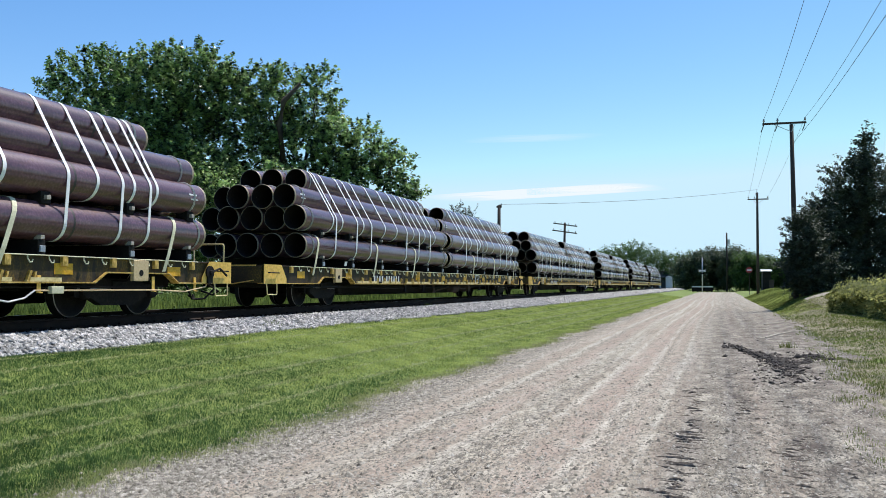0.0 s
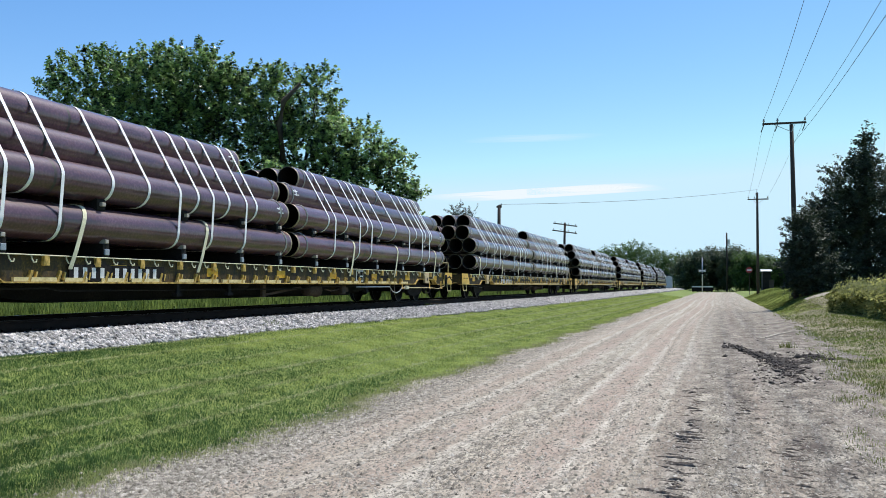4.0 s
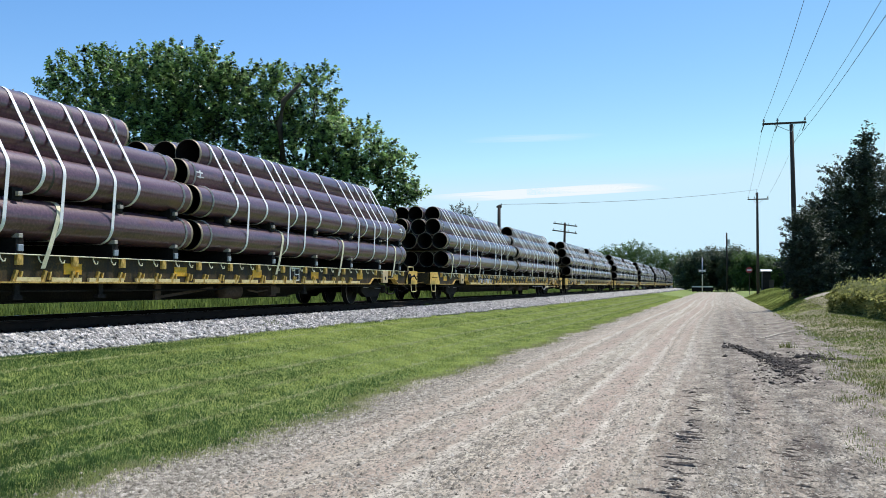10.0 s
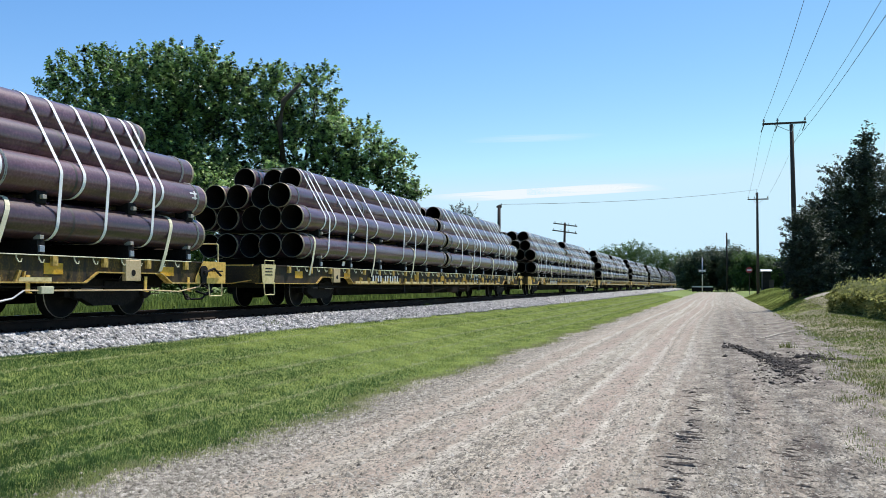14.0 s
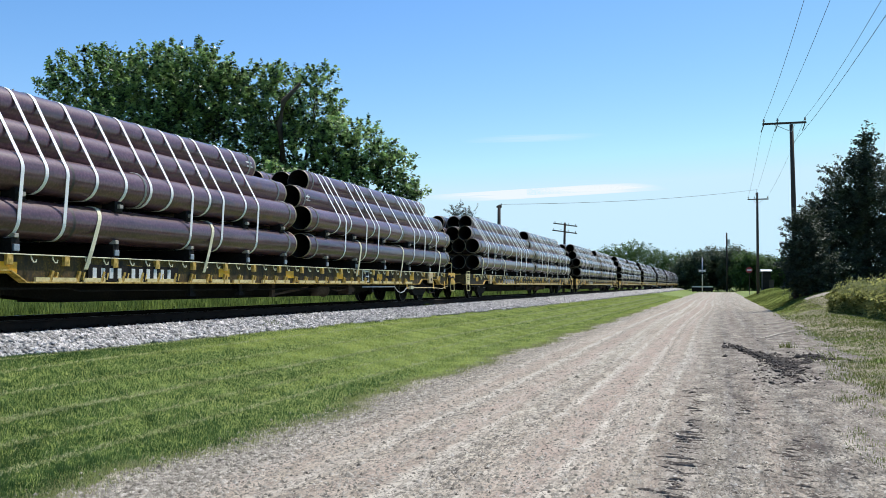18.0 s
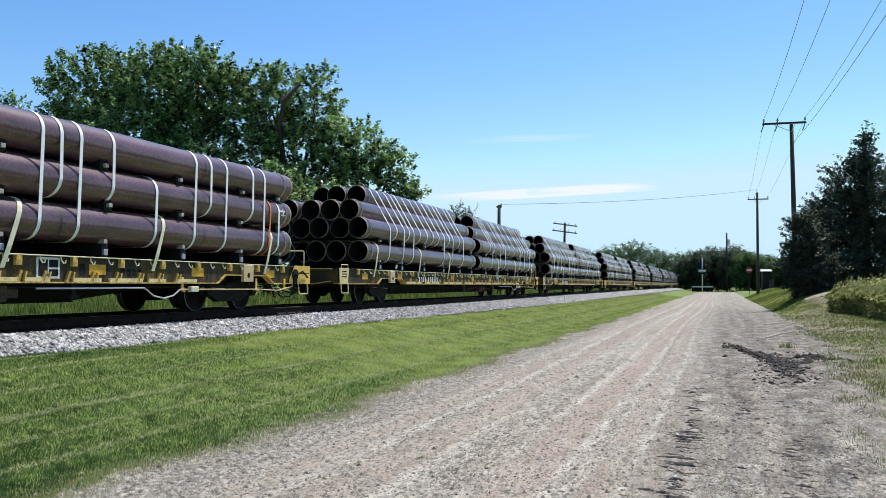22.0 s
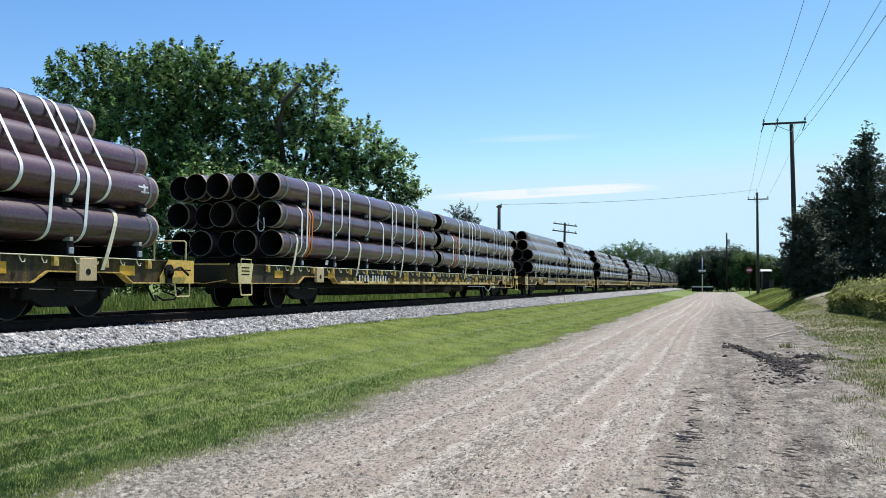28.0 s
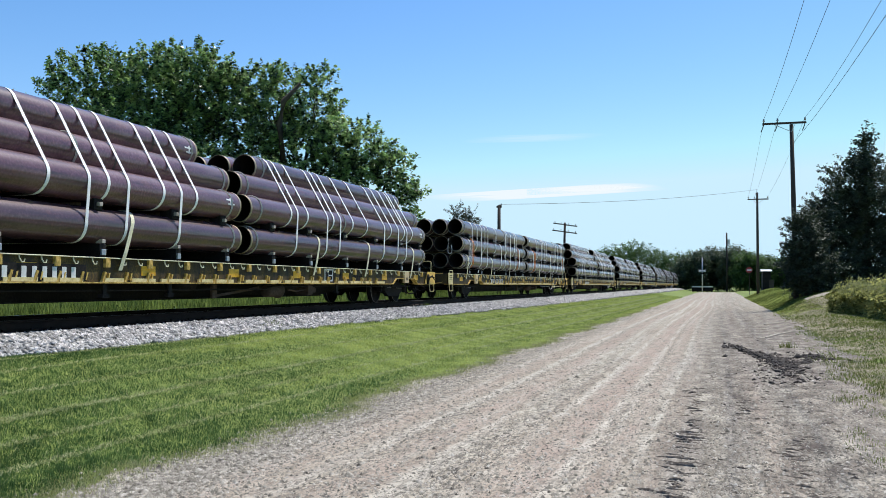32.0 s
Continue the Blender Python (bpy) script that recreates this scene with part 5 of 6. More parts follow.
def blades(name, label, category, x, y, z, height, width, mat, lean=0.5):
    """Grass blades as bent strips, one piece of stuff."""
    n = len(x)
    a = rng.uniform(0, 2 * np.pi, n)
    d = np.stack([np.cos(a), np.sin(a)], -1)
    side = np.stack([-d[:, 1], d[:, 0]], -1) * (np.asarray(width) * 0.5)[:, None]
    h = np.asarray(height) * rng.uniform(0.6, 1.25, n)
    k = (rng.random(n) * lean * h)[:, None]
    p = np.stack([x, y], -1)
    v = np.zeros((n, 4, 3))
    v[:, 0, :2], v[:, 1, :2] = p - side, p + side
    v[:, 2, :2], v[:, 3, :2] = p + side * 0.4 + d * k, p - side * 0.4 + d * k
    v[:, :2, 2] = (z - 0.01)[:, None]
    v[:, 2:, 2] = (z + h)[:, None]
    return thing(name, label, category, kind="stuff", data=cloud_mesh(name, v.reshape(-1, 3), np.arange(4 * n).reshape(-1, 4), mat))


def lawn():
    n = 380000
    y = spread_y(n, 4.4, 120, 1.45)
    x = rng.uniform(-9.3, ROAD_L + 0.1, n)
    ed = ROAD_L + 0.16 * np.sin(0.9 * y) + 0.10 * np.sin(2.7 * y + 1) + 0.05 * np.sin(7.1 * y) + rng.gamma(1.2, 0.12, n) - 0.25
    bal = TRACK_X + np.interp(y, [7.5, 9.0, 11.5, 16, 21, 26, 50, 90], [1.62, 1.70, 1.93, 2.0, 2.12, 2.32, 2.75, 2.85]) + 0.07 * np.sin(1.8 * y) - rng.gamma(1.0, 0.08, n) + 0.1 - 0.16 * smoothstep(15, 10, y)
    keep = (x < ed) & (x > bal) & (y > -x * 0.95)
    x, y = x[keep], y[keep]
    far = np.clip(y / 12.0, 0.8, 5.0)
    tuft = patches(x, y, 0.09)
    # mowing stripes; paler blades farther off put the backlit brightening into colour
    pick = 0.6 * np.sin(5.2 * x + 0.06 * np.sin(0.3 * y)) + 2.7 * smoothstep(7.5, 17, y) - 1.5 + rng.normal(0, 0.65, len(x)) > 0.25
    for k, m in ((~pick, M_GRASS), (pick, M_GRASS2)):
        blades("mown_grass", "mown green lawn between the road and the track", "grass", x[k], y[k], ground_z(x[k], y[k]), (0.024 + 0.003 * far[k]) * np.clip(1.0 + 0.6 * tuft[k], 0.35, 2.0), 0.0065 * far[k], m, 1.5)
    n = 40000
    y = spread_y(n, 5.0, 100, 1.15)
    x = rng.choice([-5.3, -5.9, -6.52, -6.52, -7.3, -8.2, -8.95], n) + rng.normal(0, 0.035, n) + rng.normal(0, 0.2, n) * (rng.random(n) < 0.2) + 0.015 * np.sin(0.5 * y)
    keep = y > -x * 0.95
    x, y = x[keep], y[keep]
    far = np.clip(y / 12.0, 0.8, 5.0)
    blades("grass_clippings", "dry pale clippings lying in mowing lines on the lawn", "grass", x, y, ground_z(x, y) + 0.026 + 0.004 * far, 0.008 + 0.002 * far, 0.009 * far, M_CLIP, 5.0)
    n = 16000
    y = spread_y(n, 4.6, 60, 1.5)
    x = ROAD_L + 0.16 * np.sin(0.9 * y) + 0.10 * np.sin(2.7 * y + 1) + rng.normal(-0.02, 0.16, n)
    blades("edge_straw", "dead straw-coloured grass along the lawn's edge", "grass", x, y, np.maximum(ground_z(x, y), -0.02), 0.035 + 0.0 * y, 0.005 * np.clip(y / 10, 0.8, 3), M_STRAW, 1.6)
    n = 170000
    y = spread_y(n, 5.6, 120, 1.25)
    ed = verge_edge(y) + 0.12 * np.sin(1.9 * y)
    x = ed - 0.2 + rng.random(n) ** 0.9 * np.maximum(0.2 * y + 1.7 - ed, 0.5)
    ed = ed - 0.25 + rng.gamma(1.2, 0.28, n)
    thin = wave(2.6 * x + 1.0, 1.1 * y) + 0.5 * wave(7 * x, 3.3 * y) + rng.normal(0, 0.25, n)
    keep = (x > ed) & (x < y * 0.2 + 1.5) & ((thin > -0.15 - 0.9 * smoothstep(0.2, 1.5, x - ed)) | (y > 49)) & (((x - 5.4) / 0.55) ** 2 + ((y - 48) / 5.0) ** 2 + 0.3 * patches(x, y, 0.4) > 1) & ((y > 11) | (thin > 0.55))
    x, y = x[keep], y[keep]
    far = np.clip(y / 14.0, 0.8, 2.6)
    pick = 0.25 + 0.25 * smoothstep(16, 7, y) + 0.3 * wave(1.7 * x, 0.6 * y) + rng.normal(0, 0.22, len(x))
    low = np.maximum(ground_z(x, y), np.where(x < 3.4, road_z(x, y) - 0.01, -1.0))
    for k, m, word_ in ((pick < 0.22, M_WEED, "rough green verge grass beside the gravel road"), ((pick >= 0.22) & (pick < 0.8), M_OLIVE, "thin olive grass on the road's shoulder"),
                        (pick >= 0.8, M_STRAW, "dry straw-coloured grass at the road's edge")):
        blades("verge_grass", word_, "grass", x[k], y[k], low[k], 0.035 + 0.010 * far[k], 0.008 * far[k], m, 1.2)
    n = 70000
    y = spread_y(n, 8, 160, 1.2)
    x = -13.6 - rng.gamma(1.6, 4.0, n)
    blades("tall_grass", "tall green grass and weeds behind the track", "grass", x, y, ground_z(x, y), 0.35 + 0.25 * rng.random(n), 0.018 + 0.0007 * y, M_RANK, 0.6)


def bank_grass():
    n = 60000
    y = rng.uniform(46, 116, n)
    x = 2.9 + rng.gamma(1.5, 1.4, n)
    keep = (np.abs(y - 53.2) > 1.3) | (x < 4.5)
    x, y = x[keep], y[keep]
    pick = wave(1.3 * x, 0.7 * y) + rng.normal(0, 0.5, len(x)) > -0.3
    for k, m in ((pick, M_OLIVE), (~pick, M_GRASS2)):
        blades("bank_grass", "olive grass on the low bank beyond the driveway", "grass", x[k], y[k], ground_z(x[k], y[k]), 0.05 + 0.0 * x[k], 0.035 + 0.0 * x[k], m, 1.6)


def bean_field():
    n = 125000
    y = rng.uniform(29.0, 44.6, n)
    x = rng.gamma(0.8, 1.6, n) - np.abs(rng.normal(0, 0.16, n))
    y = np.where(rng.random(n) < 0.12, 44.6 - rng.gamma(1.0, 0.3, n), y)
    x = x + 6.0 + 0.16 * patches(y, 0 * y, 0.35) + 0.12 * patches(y, 3 + 0 * y, 1.1) - 0.07 * (y - 34.5) + 0.10 * wave(0.3 * x, 2.6 * y) + 0.06 * wave(0.5, 9 * y)
    top = (1.28 + 0.16 * patches(x, y, 0.7) + 0.14 * patches(x, y, 0.25)) * (0.62 + 0.38 * smoothstep(5.3, 6.6, x + 0.07 * (y - 34.5)))
    z = ground_z(x, y) + top * np.where(rng.random(n) < 0.5, 1 - 0.2 * rng.random(n) ** 2, rng.random(n)) + np.where(rng.random(n) < 0.05, 0.38 * rng.random(n) ** 2, 0)
    v, f = leaf_cloud(np.stack([x, y, z], -1), 0.058, up=0.1)
    thing("bean_field", "leafy yellow-green crop standing in a dense block beside the verge", "crop", kind="stuff", data=cloud_mesh("bean_field", v, f, M_BEAN))
    k = (z > ground_z(x, y) + 0.9) & (rng.random(n) < 0.25)
    blades("seed_heads", "tan seed heads standing over the crop", "crop", x[k], y[k], z[k] - 0.03, 0.16 + 0.0 * x[k], 0.03 + 0.0 * x[k], M_STRAW, 0.6)


def far_woods():
    """Belts of wood that close the distance, one piece of stuff each."""
    for label, y0, x0, x1, h0, h1, n, step, mat in (
            ("green wooded slope behind the railway line", 262, -54, -8, 11.0, 15.2, 54, 2.6, M_WOODS),
            ("dark trees closing the end of the road", 222, -9.5, 6.5, 8.0, 11.5, 24, 2.4, M_DEEP),
            ("green trees beyond the road crossing", 215, 4.5, 22, 8.0, 10.5, 34, 2.2, M_WOODS),
            ("distant green treeline along the horizon", 420, -260, 220, 8.0, 13.0, 150, 5.0, M_WOODS)):
        lobes = []
        for i in range(n):
            x = x0 + (x1 - x0) * (i + rng.random()) / n
            h = h0 + (h1 - h0) * (0.5 + 0.5 * math.sin(0.23 * x + 1.3)) * rng.uniform(0.6, 1.1)
            yy = y0 + rng.uniform(0, 12)
            lobes += [(x, yy, h - step, step * rng.uniform(0.8, 1.2), step * rng.uniform(0.8, 1.1)), (x, yy, h * 0.45, step * 1.2, h * 0.45)]
        v, f = leaf_cloud(crown_points(lobes, 2600, 36, 0.30 + 0.001 * y0, 0.3, 0.9), 0.21, up=0.8)
        thing("woods", label, "woods", kind="stuff", data=cloud_mesh("woods", v, f, mat))


def weed_tuft(x, y, z, count, tall, mat, label):
    a, r = rng.uniform(0, 2 * np.pi, count), rng.gamma(1.5, 0.09, count)
    px, py = x + r * np.cos(a), y + r * np.sin(a)
    blades("weed", label, "weed", px, py, z + 0 * px, tall * rng.uniform(0.5, 1.1, count), 0.014 + 0 * px, mat, 1.1)


def fallen_stick(points, r, label):
    s = Shape().tube([(x, y, float(road_z(x, y)) + r + 0.015) for x, y in points], [r, r, 0.8 * r, 0.5 * r][:len(points)], 6)
    thing("fallen_stick", label, "stick", data=s.mesh("fallen_stick", M_TWIG))


drive_y = np.linspace(52.0, 54.4, 13)
drive = thing("driveway", "pale gravel driveway leading off the road", "driveway", kind="structure", data=sheet(
    "driveway", np.linspace(4.6, 12.5, 40), drive_y, lambda x, y: ground_z(x, y) + 0.012 + 0.03 * np.cos((y - 53.2) / 1.2 * 1.57), M_ROAD))
lawn()
bank_grass()
bean_field()
far_woods()
weed_tuft(-9.45, 17.2, 0.52, 160, 0.16, M_WEED, "green weed growing in the ballast")
weed_tuft(-9.9, 29.5, 0.58, 150, 0.22, M_WEED, "green weed standing at the ballast's edge")
weed_tuft(1.57, 22.6, 0.0, 70, 0.17, M_OLIVE, "dry grey-green weed standing in the mud")
fallen_stick([(1.24, 26.3), (1.7, 28.4), (2.21, 30.0), (2.9, 31.6)], 0.02, "long bleached stick lying across the road's side")
fallen_stick([(1.6, 35.0), (2.2, 36.6), (2.7, 38.0)], 0.02, "short bleached stick lying on the road's side")
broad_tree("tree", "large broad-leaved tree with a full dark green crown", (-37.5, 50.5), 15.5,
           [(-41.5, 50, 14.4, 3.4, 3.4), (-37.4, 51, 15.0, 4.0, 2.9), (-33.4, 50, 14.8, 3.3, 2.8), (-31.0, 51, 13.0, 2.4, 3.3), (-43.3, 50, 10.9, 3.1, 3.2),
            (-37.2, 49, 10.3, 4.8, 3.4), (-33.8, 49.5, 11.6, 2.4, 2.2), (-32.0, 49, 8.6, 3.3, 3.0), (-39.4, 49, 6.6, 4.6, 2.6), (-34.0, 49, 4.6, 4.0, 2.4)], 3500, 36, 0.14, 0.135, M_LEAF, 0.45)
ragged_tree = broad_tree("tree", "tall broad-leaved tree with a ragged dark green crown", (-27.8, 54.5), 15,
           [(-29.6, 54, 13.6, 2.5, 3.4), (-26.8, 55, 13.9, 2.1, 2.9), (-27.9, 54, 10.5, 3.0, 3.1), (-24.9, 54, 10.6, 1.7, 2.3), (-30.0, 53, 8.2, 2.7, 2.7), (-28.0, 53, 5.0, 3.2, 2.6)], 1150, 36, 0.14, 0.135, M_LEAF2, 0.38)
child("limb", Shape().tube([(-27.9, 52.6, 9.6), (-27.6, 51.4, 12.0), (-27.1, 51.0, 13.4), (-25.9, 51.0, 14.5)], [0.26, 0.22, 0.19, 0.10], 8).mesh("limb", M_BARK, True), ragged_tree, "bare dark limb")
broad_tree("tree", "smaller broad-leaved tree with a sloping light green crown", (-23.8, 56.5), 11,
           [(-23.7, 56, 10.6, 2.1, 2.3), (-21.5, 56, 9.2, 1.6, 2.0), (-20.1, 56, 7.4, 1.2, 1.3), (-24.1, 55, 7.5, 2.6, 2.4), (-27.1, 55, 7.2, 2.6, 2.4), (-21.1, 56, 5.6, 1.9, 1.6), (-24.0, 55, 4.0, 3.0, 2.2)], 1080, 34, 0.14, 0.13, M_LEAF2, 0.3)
broad_tree("tree", "broad-leaved tree with a loose green crown", (-55.3, 58.5), 15,
           [(-56.3, 58, 15.3, 2.0, 2.1), (-55.3, 58, 11.6, 3.0, 3.0), (-52.0, 58, 9.4, 3.2, 2.8), (-48.5, 57, 6.4, 4.2, 3.2), (-58, 58, 8.0, 3.6, 3.4), (-54, 57, 4.6, 4.5, 3.0), (-46.5, 55, 9.6, 2.8, 2.6)], 1250, 36, 0.15, 0.135, M_LEAF, 0.35)
broad_tree("tree", "small light green tree in front of larger trees", (-26.0, 47.0), 9.0,
           [(-25.3, 47, 7.3, 1.9, 1.6), (-27.8, 46.5, 6.4, 2.0, 1.5), (-22.4, 47.5, 6.3, 1.7, 1.4), (-30.2, 46, 7.4, 1.8, 1.4), (-25.0, 46, 4.6, 2.6, 1.5)], 560, 34, 0.14, 0.13, M_LEAF2, 0.2)
for k in range(7):
    bx = -50.0 + 5.2 * k
    broad_tree("shrub", "light green shrub in the rough behind the track", (bx, 47.0 + 1.5 * (k % 3)), 3.2,
               [(bx, 47.0, 2.2, 2.6, 1.7), (bx + 1.8, 48.0, 1.8, 2.0, 1.4)], 140, 40, 0.36, 0.12, M_WEED, 0.1)
cedar("cedar", "tall dense dark cedar beside the driveway", (9.2, 62.8), 11.0,
      [(6.9, 61, 5.4, 1.7, 2.2), (9.19, 62, 10.69, 0.37, 0.86), (9.19, 62, 9.52, 0.86, 1.07), (6.42, 61, 1.5, 1.82, 1.71), (8.78, 60.5, 1.39, 2.57, 1.5), (8.44, 62, 8.13, 1.82, 1.82), (10.04, 62.5, 6.52, 2.78, 2.78), (7.38, 62, 5.78, 1.82, 2.78), (8.98, 61.5, 2.78, 3.32, 2.14), (11.97, 62.5, 4.17, 2.99, 3.63), (13.45, 63, 6.31, 2.56, 2.78)], 2700, 64, 0.13, 0.08)
cedar("cedar", "low dark cedar in front of the utility pole", (5.0, 57.2), 4.6,
      [(5, 57.2, 4.44, 1.08, 1.38), (4.51, 57.2, 2.77, 0.98, 1.57), (5.58, 57.2, 2.38, 1.57, 1.47)], 560, 60, 0.12, 0.075)
cedar("cedar", "thin dark conifer seen over the pipe cars", (-21.7, 75.5), 8.4,
      [(-22.4, 75, 7.2, 0.6, 1.3), (-21.0, 75, 7.0, 0.75, 1.1), (-21.7, 75, 5.0, 1.6, 1.7)], 260, 50, 0.11, 0.075)


# ---- poles, wires, signs ----


def catenary(a, b, sag, n=14):
    a, b = Vector(a), Vector(b)
    return [a.lerp(b, i / n) - Vector((0, 0, 4 * sag * (i / n) * (1 - i / n))) for i in range(n + 1)]


def utility_pole(x, y, height, arm_z, arm_half, shift, lean=0.0, small=False):
    ob = thing("utility_pole", "dark weathered timber utility pole with a crossarm", "utility pole", "poles beside the road")
    z0 = float(ground_z(x, y))
    child("pole", Shape().tube([(x + lean, y, z0 - 0.2), (x + lean * 0.5, y, z0 + height / 2), (x, y, z0 + height)], [0.17, 0.145, 0.115], 12).mesh("pole", M_POLE, True), ob)
    child("crossarm", Shape().box(x + shift - arm_half, x + shift + arm_half, y - 0.16, y - 0.06, arm_z - 0.06, arm_z + 0.06, c=0.01).mesh("crossarm", M_POLE), ob)
    tips = [(x + shift - arm_half + 0.08, y - 0.11, arm_z), (x + shift - arm_half * 0.15 - 0.2, y - 0.11, arm_z), (x + shift + arm_half - 0.08, y - 0.11, arm_z)]
    for p in tips:
        s = Shape().tube([(p[0], p[1], p[2] + 0.05), (p[0], p[1], p[2] + 0.14), (p[0], p[1], p[2] + 0.15), (p[0], p[1], p[2] + 0.22), (p[0], p[1], p[2] + 0.23), (p[0], p[1], p[2] + 0.30)], [0.02, 0.03, 0.07, 0.07, 0.05, 0.06], 10)
        child("insulator", s.mesh("insulator", M_GLASS, True), ob, "grey glazed insulator")
        if not small:
            child("arm_brace", Shape().tube([(p[0], p[1], p[2] - 0.05), (p[0] - 0.06, p[1], p[2] - 0.25), (p[0] - 0.16, p[1], p[2] - 0.5)], 0.03, 6).mesh("arm_brace", M_POLE), ob)
    for side in (-1, 1):
        child("arm_brace", Shape().tube([(x + shift + side * arm_half * 0.5, y - 0.12, arm_z - 0.05), (x, y - 0.12, arm_z - 0.55)], 0.018, 6).mesh("arm_brace", M_METAL), ob)
    return [(p[0], p[1], p[2] + 0.30) for p in tips]


def wire(a, b, sag, r=0.008):
    thing("overhead_wire", "thin dark overhead wire strung between the poles", "wire", "overhead wires",
          data=Shape().tube(catenary(a, b, sag), r, 5).mesh("overhead_wire", M_WIRE))


tips_a = utility_pole(4.36, 58.0, 10.9, 11.60, 1.28, -0.42, 0.18)
tips_b = utility_pole(4.2, 105.0, 11.5, 11.28, 1.12, 0.08, 0.0, True)
tips_0 = utility_pole(4.3, -3.0, 11.7, 11.60, 1.28, -0.42)
for p, q in zip(tips_a, tips_b):
    wire(p, q, 0.35)
for p, q in zip(tips_0, tips_a):
    wire(p, q, 1.1, 0.009)
wire((5.3, -3.0, 10.4), (4.5, 58.0, 10.4), 0.7, 0.010)

pole_l = thing("utility_pole", "plain weathered timber pole behind the track", "utility pole")
child("pole", Shape().tube([(-14.8, 60, 0.2), (-14.8, 60, 7.1)], [0.14, 0.11], 10).mesh("pole", M_POLE, True), pole_l)
child("pole_cap", Shape().box(-14.98, -14.62, 59.95, 60.05, 6.92, 7.04).tube([(-14.65, 60, 7.0), (-14.65, 60, 7.2)], 0.04, 6).mesh("pole_cap", M_POLE), pole_l)
wire((-14.8, 60, 7.15), (4.2, 105, 12.4), 0.35, 0.014)

tele = thing("telegraph_pole", "old timber telegraph pole with two tilted crossarms", "telegraph pole")
child("pole", Shape().tube([(-13.65, 80, 0.2), (-13.5, 80, 7.2)], [0.13, 0.10], 10).mesh("pole", M_POLE, True), tele)
for z, x0, x1 in ((7.0, -14.55, -12.35), (6.35, -14.65, -12.35)):
    child("crossarm", Shape().tube([(x0, 79.88, z + 0.17), (-13.5, 79.86, z), (x1, 79.88, z - 0.17)], 0.055, 6).mesh("crossarm", M_POLE), tele)
    for k in range(4):
        x = x0 + 0.15 + k * (x1 - x0 - 0.3) / 3
        child("insulator", Shape().tube([(x, 79.88, z - 0.15 * (x + 13.5)), (x, 79.88, z - 0.15 * (x + 13.5) + 0.18)], [0.03, 0.045], 6).mesh("insulator", M_GLASS), tele)

tall = thing("utility_pole", "tall timber pole with a transformer among far trees", "utility pole")
child("pole", Shape().tube([(1.8, 218, 0), (1.8, 218, 14.0)], [0.24, 0.18], 10).mesh("pole", M_POLE, True), tall)
child("transformer", Shape().tube([(2.25, 218, 11.2), (2.25, 218, 12.4)], 0.32, 10).mesh("transformer", M_METAL), tall)

stop = thing("stop_sign", "red octagonal stop sign on a metal post", "road sign")
child("post", Shape().box(3.71, 3.77, 119.97, 120.03, 0.3, 3.0).mesh("post", M_POLE), stop)
child("sign_face", Shape().add([(3.74 + 0.42 * math.cos(math.pi / 8 + i * math.pi / 4), y, 3.5 + 0.42 * math.sin(math.pi / 8 + i * math.pi / 4)) for y in (119.93, 119.96) for i in range(8)],
                              [tuple(range(8)), tuple(range(15, 7, -1))] + [(i, (i + 1) % 8, (i + 1) % 8 + 8, i + 8) for i in range(8)]).mesh("sign_face", M_RED), stop, "red octagon with a white bar")
child("sign_bar", Shape().box(3.45, 4.03, 119.915, 119.928, 3.42, 3.58).mesh("sign_bar", M_WHITE), stop, "white bar")

cross = thing("crossing_signal", "pale crossing signal mast with crossed boards", "road sign")
child("mast", Shape().tube([(-3.5, 200, 0.0), (-3.5, 200, 7.6)], [0.13, 0.10], 10).mesh("mast", M_METAL, True), cross, "pale metal mast")
for a in (12, -12):
    child("board", Shape().box(-0.8, 0.8, -0.03, 0.03, -0.10, 0.10).mesh("board", M_WHITE), cross, "white board", pose(-3.5, 199.85, 4.7, 0, a, 0))
child("signal_head", Shape().box(-3.9, -3.1, 199.8, 199.95, 4.0, 4.3).mesh("signal_head", M_SOOT), cross)
rail_g = thing("guard_rail", "low white guard rail across the road's far end", "guard rail")
child("beam", Shape().box(-5.8, -1.3, 203.0, 203.12, 1.05, 1.30, c=0.05).mesh("beam", M_WHITE), rail_g, "white painted beam")
for k in range(5):
    child("post", Shape().box(-5.7 + k * 1.0, -5.45 + k * 1.0, 203.12, 203.3, 0.0, 1.05).mesh("post", M_TIE), rail_g)
child("lower_beam", Shape().box(-5.8, -1.3, 203.02, 203.11, 0.15, 0.98, c=0.04).mesh("lower_beam", M_TIE), rail_g, "dark timber plank below the beam")

cabinet = thing("signal_cabinet", "silver metal signal cabinet beside the track", "cabinet")
child("body", Shape().box(-11.3, -9.9, 200, 201.2, 0.3, 3.3, c=0.04).mesh("body", M_METAL), cabinet, "silver ribbed body")
child("roof", Shape().prism_y([(-11.4, 3.3), (-9.8, 3.3), (-10.6, 3.6)], 199.9, 201.3).mesh("roof", M_METAL), cabinet)
child("door", Shape().box(-11.05, -10.15, 199.97, 200.0, 0.5, 3.0).mesh("door", M_METAL), cabinet)

shed = thing("shed", "dark low building with an open porch beyond the track", "building")
child("wall", Shape().box(-21, -14.0, 262, 268, 0, 3.6).mesh("wall", M_SIDING), shed, "dark siding")
child("roof", Shape().prism_x([(260.5, 3.7), (269, 3.7), (265, 5.6)], -22, -13).mesh("roof", M_ROOF), shed, "dark pitched roof")
for k in range(4):
    child("porch_post", Shape().box(-21 + k * 2.3, -20.75 + k * 2.3, 260.7, 260.95, 0, 3.7).mesh("porch_post", M_WHITE), shed)

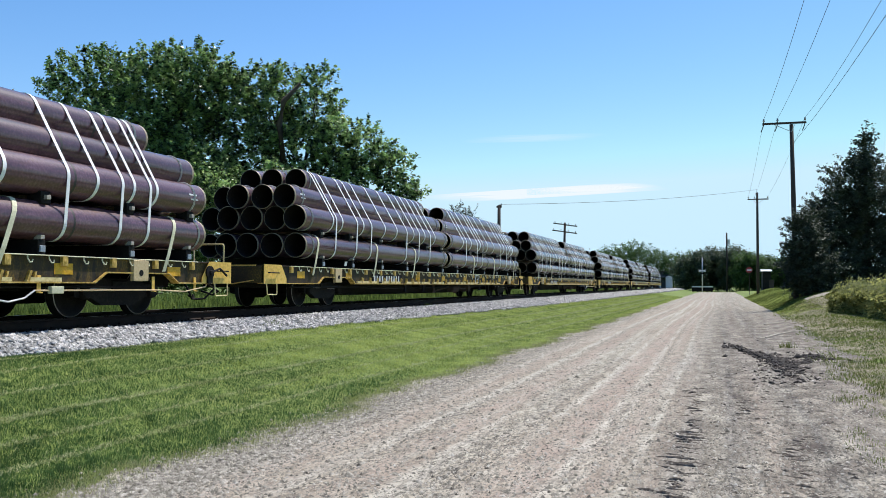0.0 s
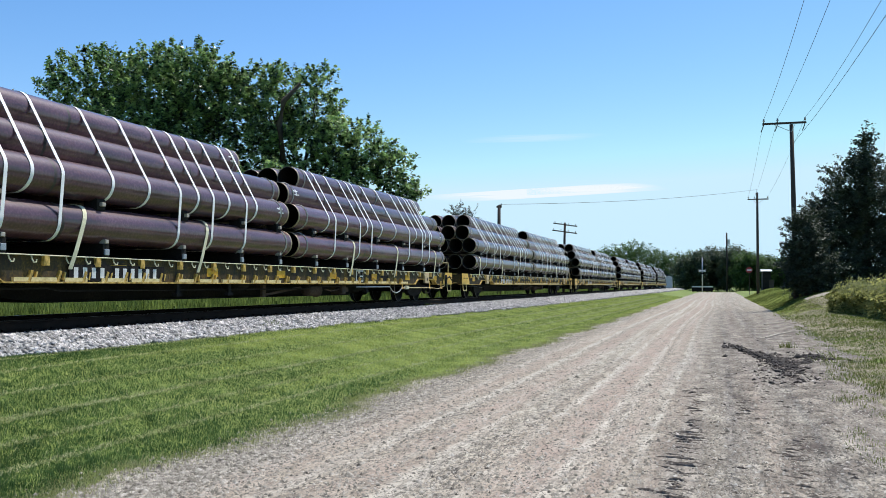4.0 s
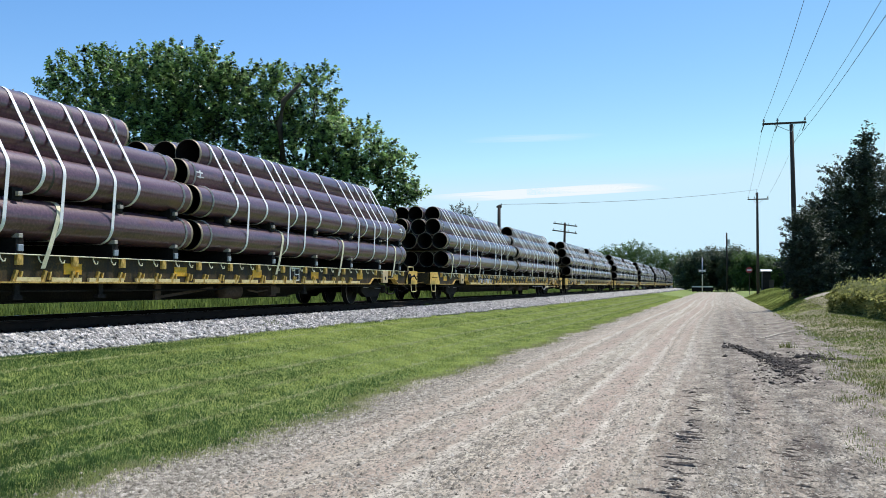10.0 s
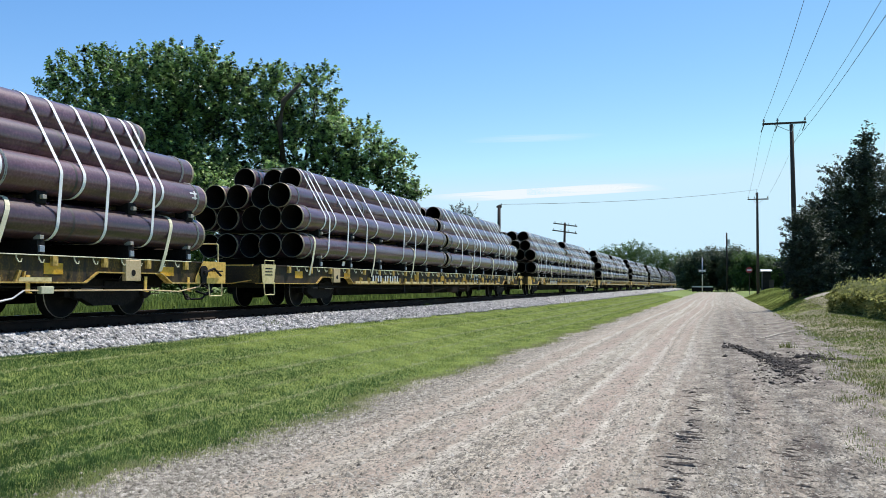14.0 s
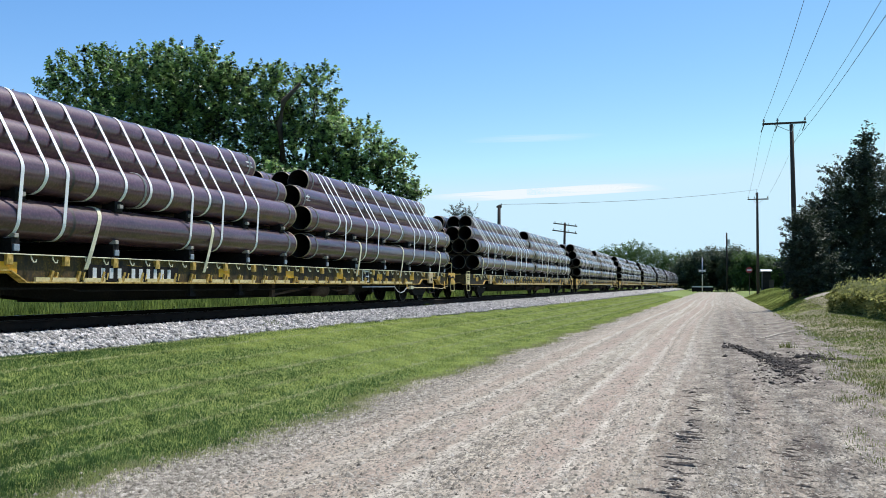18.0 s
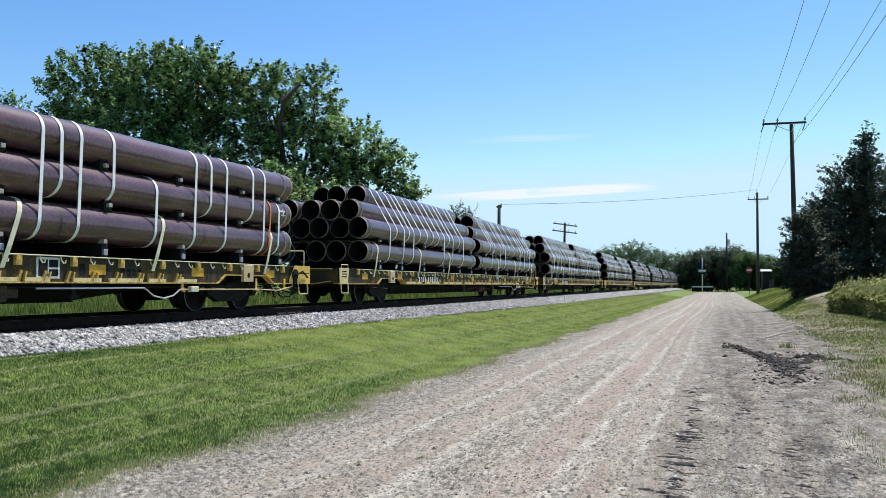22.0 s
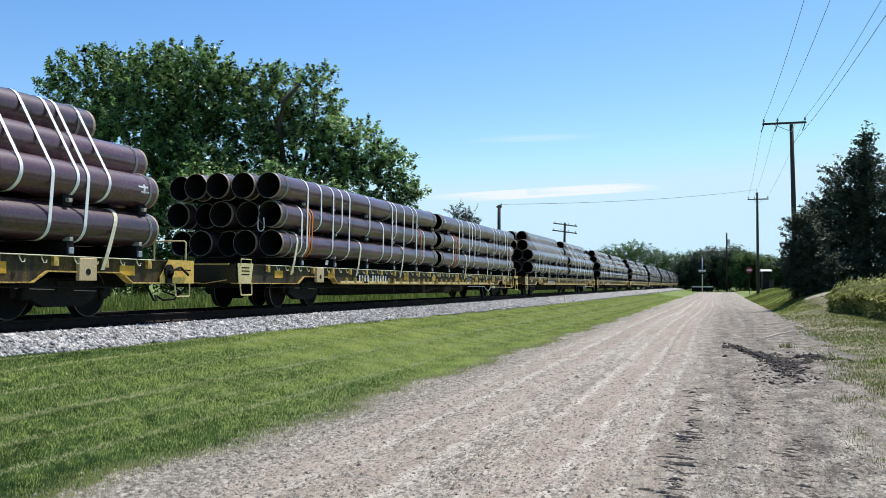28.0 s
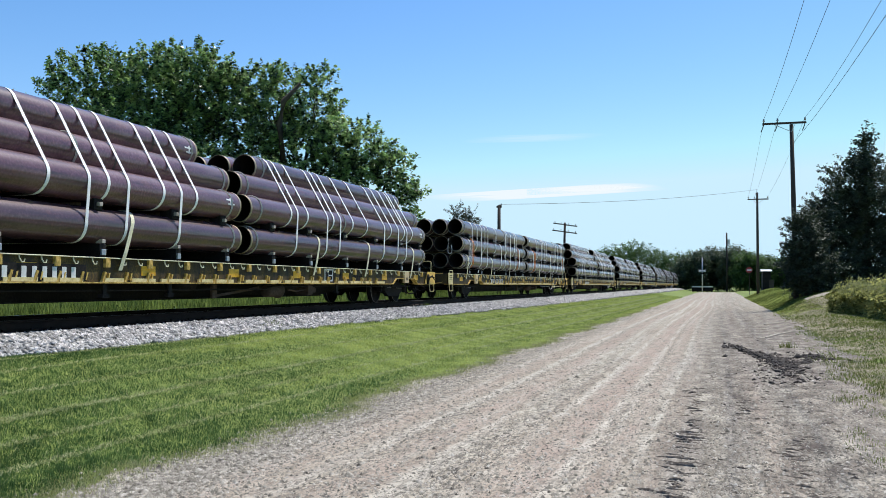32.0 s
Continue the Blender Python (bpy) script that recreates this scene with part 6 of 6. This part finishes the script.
house = thing("house", "small far house with a pale roof under the trees", "house")
child("wall", Shape().box(7.9, 9.3, 176, 182, 0.5, 4.2).mesh("wall", M_SOOT), house, "dark siding")
child("roof", Shape().prism_x([(175.2, 4.2), (182.8, 4.2), (179, 4.6)], 7.6, 9.6).mesh("roof", M_METAL), house, "pale metal roof")
child("door", Shape().box(9.0, 9.9, 175.94, 175.99, 0.5, 2.6).mesh("door", M_POLE), house)

cloud = thing("cloud", "thin white streak of high cloud in the sky", "cloud", kind="structure")


def cloud_streak(x0, x1, z, h, tilt, white, edge):
    m = bpy.data.materials.new("thin_cloud")
    m.use_nodes = True
    n, l = m.node_tree.nodes, m.node_tree.links
    co, mp, nz = n.new("ShaderNodeTexCoord"), n.new("ShaderNodeMapping"), n.new("ShaderNodeTexNoise")
    gr, ramp = n.new("ShaderNodeTexGradient"), n.new("ShaderNodeMapRange")
    l.new(co.outputs["Generated"], mp.inputs["Vector"])
    mp.inputs["Scale"].default_value = (3.0, 1.0, 5.0)
    l.new(mp.outputs[0], nz.inputs["Vector"])
    nz.inputs["Scale"].default_value, nz.inputs["Detail"].default_value = 2.0, 6
    mp2 = n.new("ShaderNodeMapping")
    mp2.inputs["Location"].default_value, mp2.inputs["Scale"].default_value = (-1, 0, -1), (2, 0, 2)
    l.new(co.outputs["Generated"], mp2.inputs["Vector"])
    gr.gradient_type = "SPHERICAL"
    l.new(mp2.outputs[0], gr.inputs["Vector"])
    mul = n.new("ShaderNodeMath")
    mul.operation = "MULTIPLY"
    l.new(gr.outputs["Fac"], mul.inputs[0])
    l.new(nz.outputs["Fac"], mul.inputs[1])
    l.new(mul.outputs[0], ramp.inputs["Value"])
    ramp.inputs["From Min"].default_value, ramp.inputs["From Max"].default_value = 0.03, edge
    ramp.inputs["To Max"].default_value = white
    em, tr, mx = n.new("ShaderNodeEmission"), n.new("ShaderNodeBsdfTransparent"), n.new("ShaderNodeMixShader")
    em.inputs["Color"].default_value, em.inputs["Strength"].default_value = (0.93, 0.97, 1.0, 1), 0.95
    l.new(ramp.outputs[0], mx.inputs["Fac"])
    l.new(tr.outputs[0], mx.inputs[1])
    l.new(em.outputs[0], mx.inputs[2])
    l.new(mx.outputs[0], n["Material Output"].inputs["Surface"])
    v = [(x0, 3000, z - h / 2 - tilt / 2), (x1, 3000, z - h / 2 + tilt / 2), (x1, 3000, z + h / 2 + tilt / 2), (x0, 3000, z + h / 2 - tilt / 2)]
    ob = child("streak", mesh_of("streak", v, [(0, 1, 2, 3)], m), cloud)
    ob.visible_shadow = False


cloud_streak(-1080, -120, 321, 34, 34, 0.8, 0.26)
cloud_streak(-640, -165, 332, 22, 16, 0.8, 0.26)
cloud_streak(-900, -340, 514, 26, -14, 0.22, 0.40)

# ---- movement: the train rolls away along the track at a steady pace ----


def motions():
    ts, vs = zip(*PACE)
    fine = np.linspace(0, 32.1, 3211)
    run = np.concatenate([[0.0], np.cumsum(np.interp(0.5 * (fine[1:] + fine[:-1]), ts, vs) * 0.01)])

    def gone(t):
        """Metres rolled since 7 s."""
        return float(np.interp(t, fine, run) - np.interp(7.0, fine, run))

    times = [2.0 * i for i in range(17)]
    for ob, y7 in train:
        walk(ob, [(t, pose(TRACK_X, y7 + gone(t), RAIL_Z)) for t in times])
    spin = [i * 0.15 for i in range(214)]
    for ob, y7 in train:
        for part in ob.children_recursive:
            if part.name.startswith("wheelset") and y7 < 80:
                q = part.matrix_basis.translation.copy()
                walk(part, [(t, pose(q.x, q.y, q.z, -math.degrees(gone(t) / WHEEL_R))) for t in spin + [32.1]])


motions()
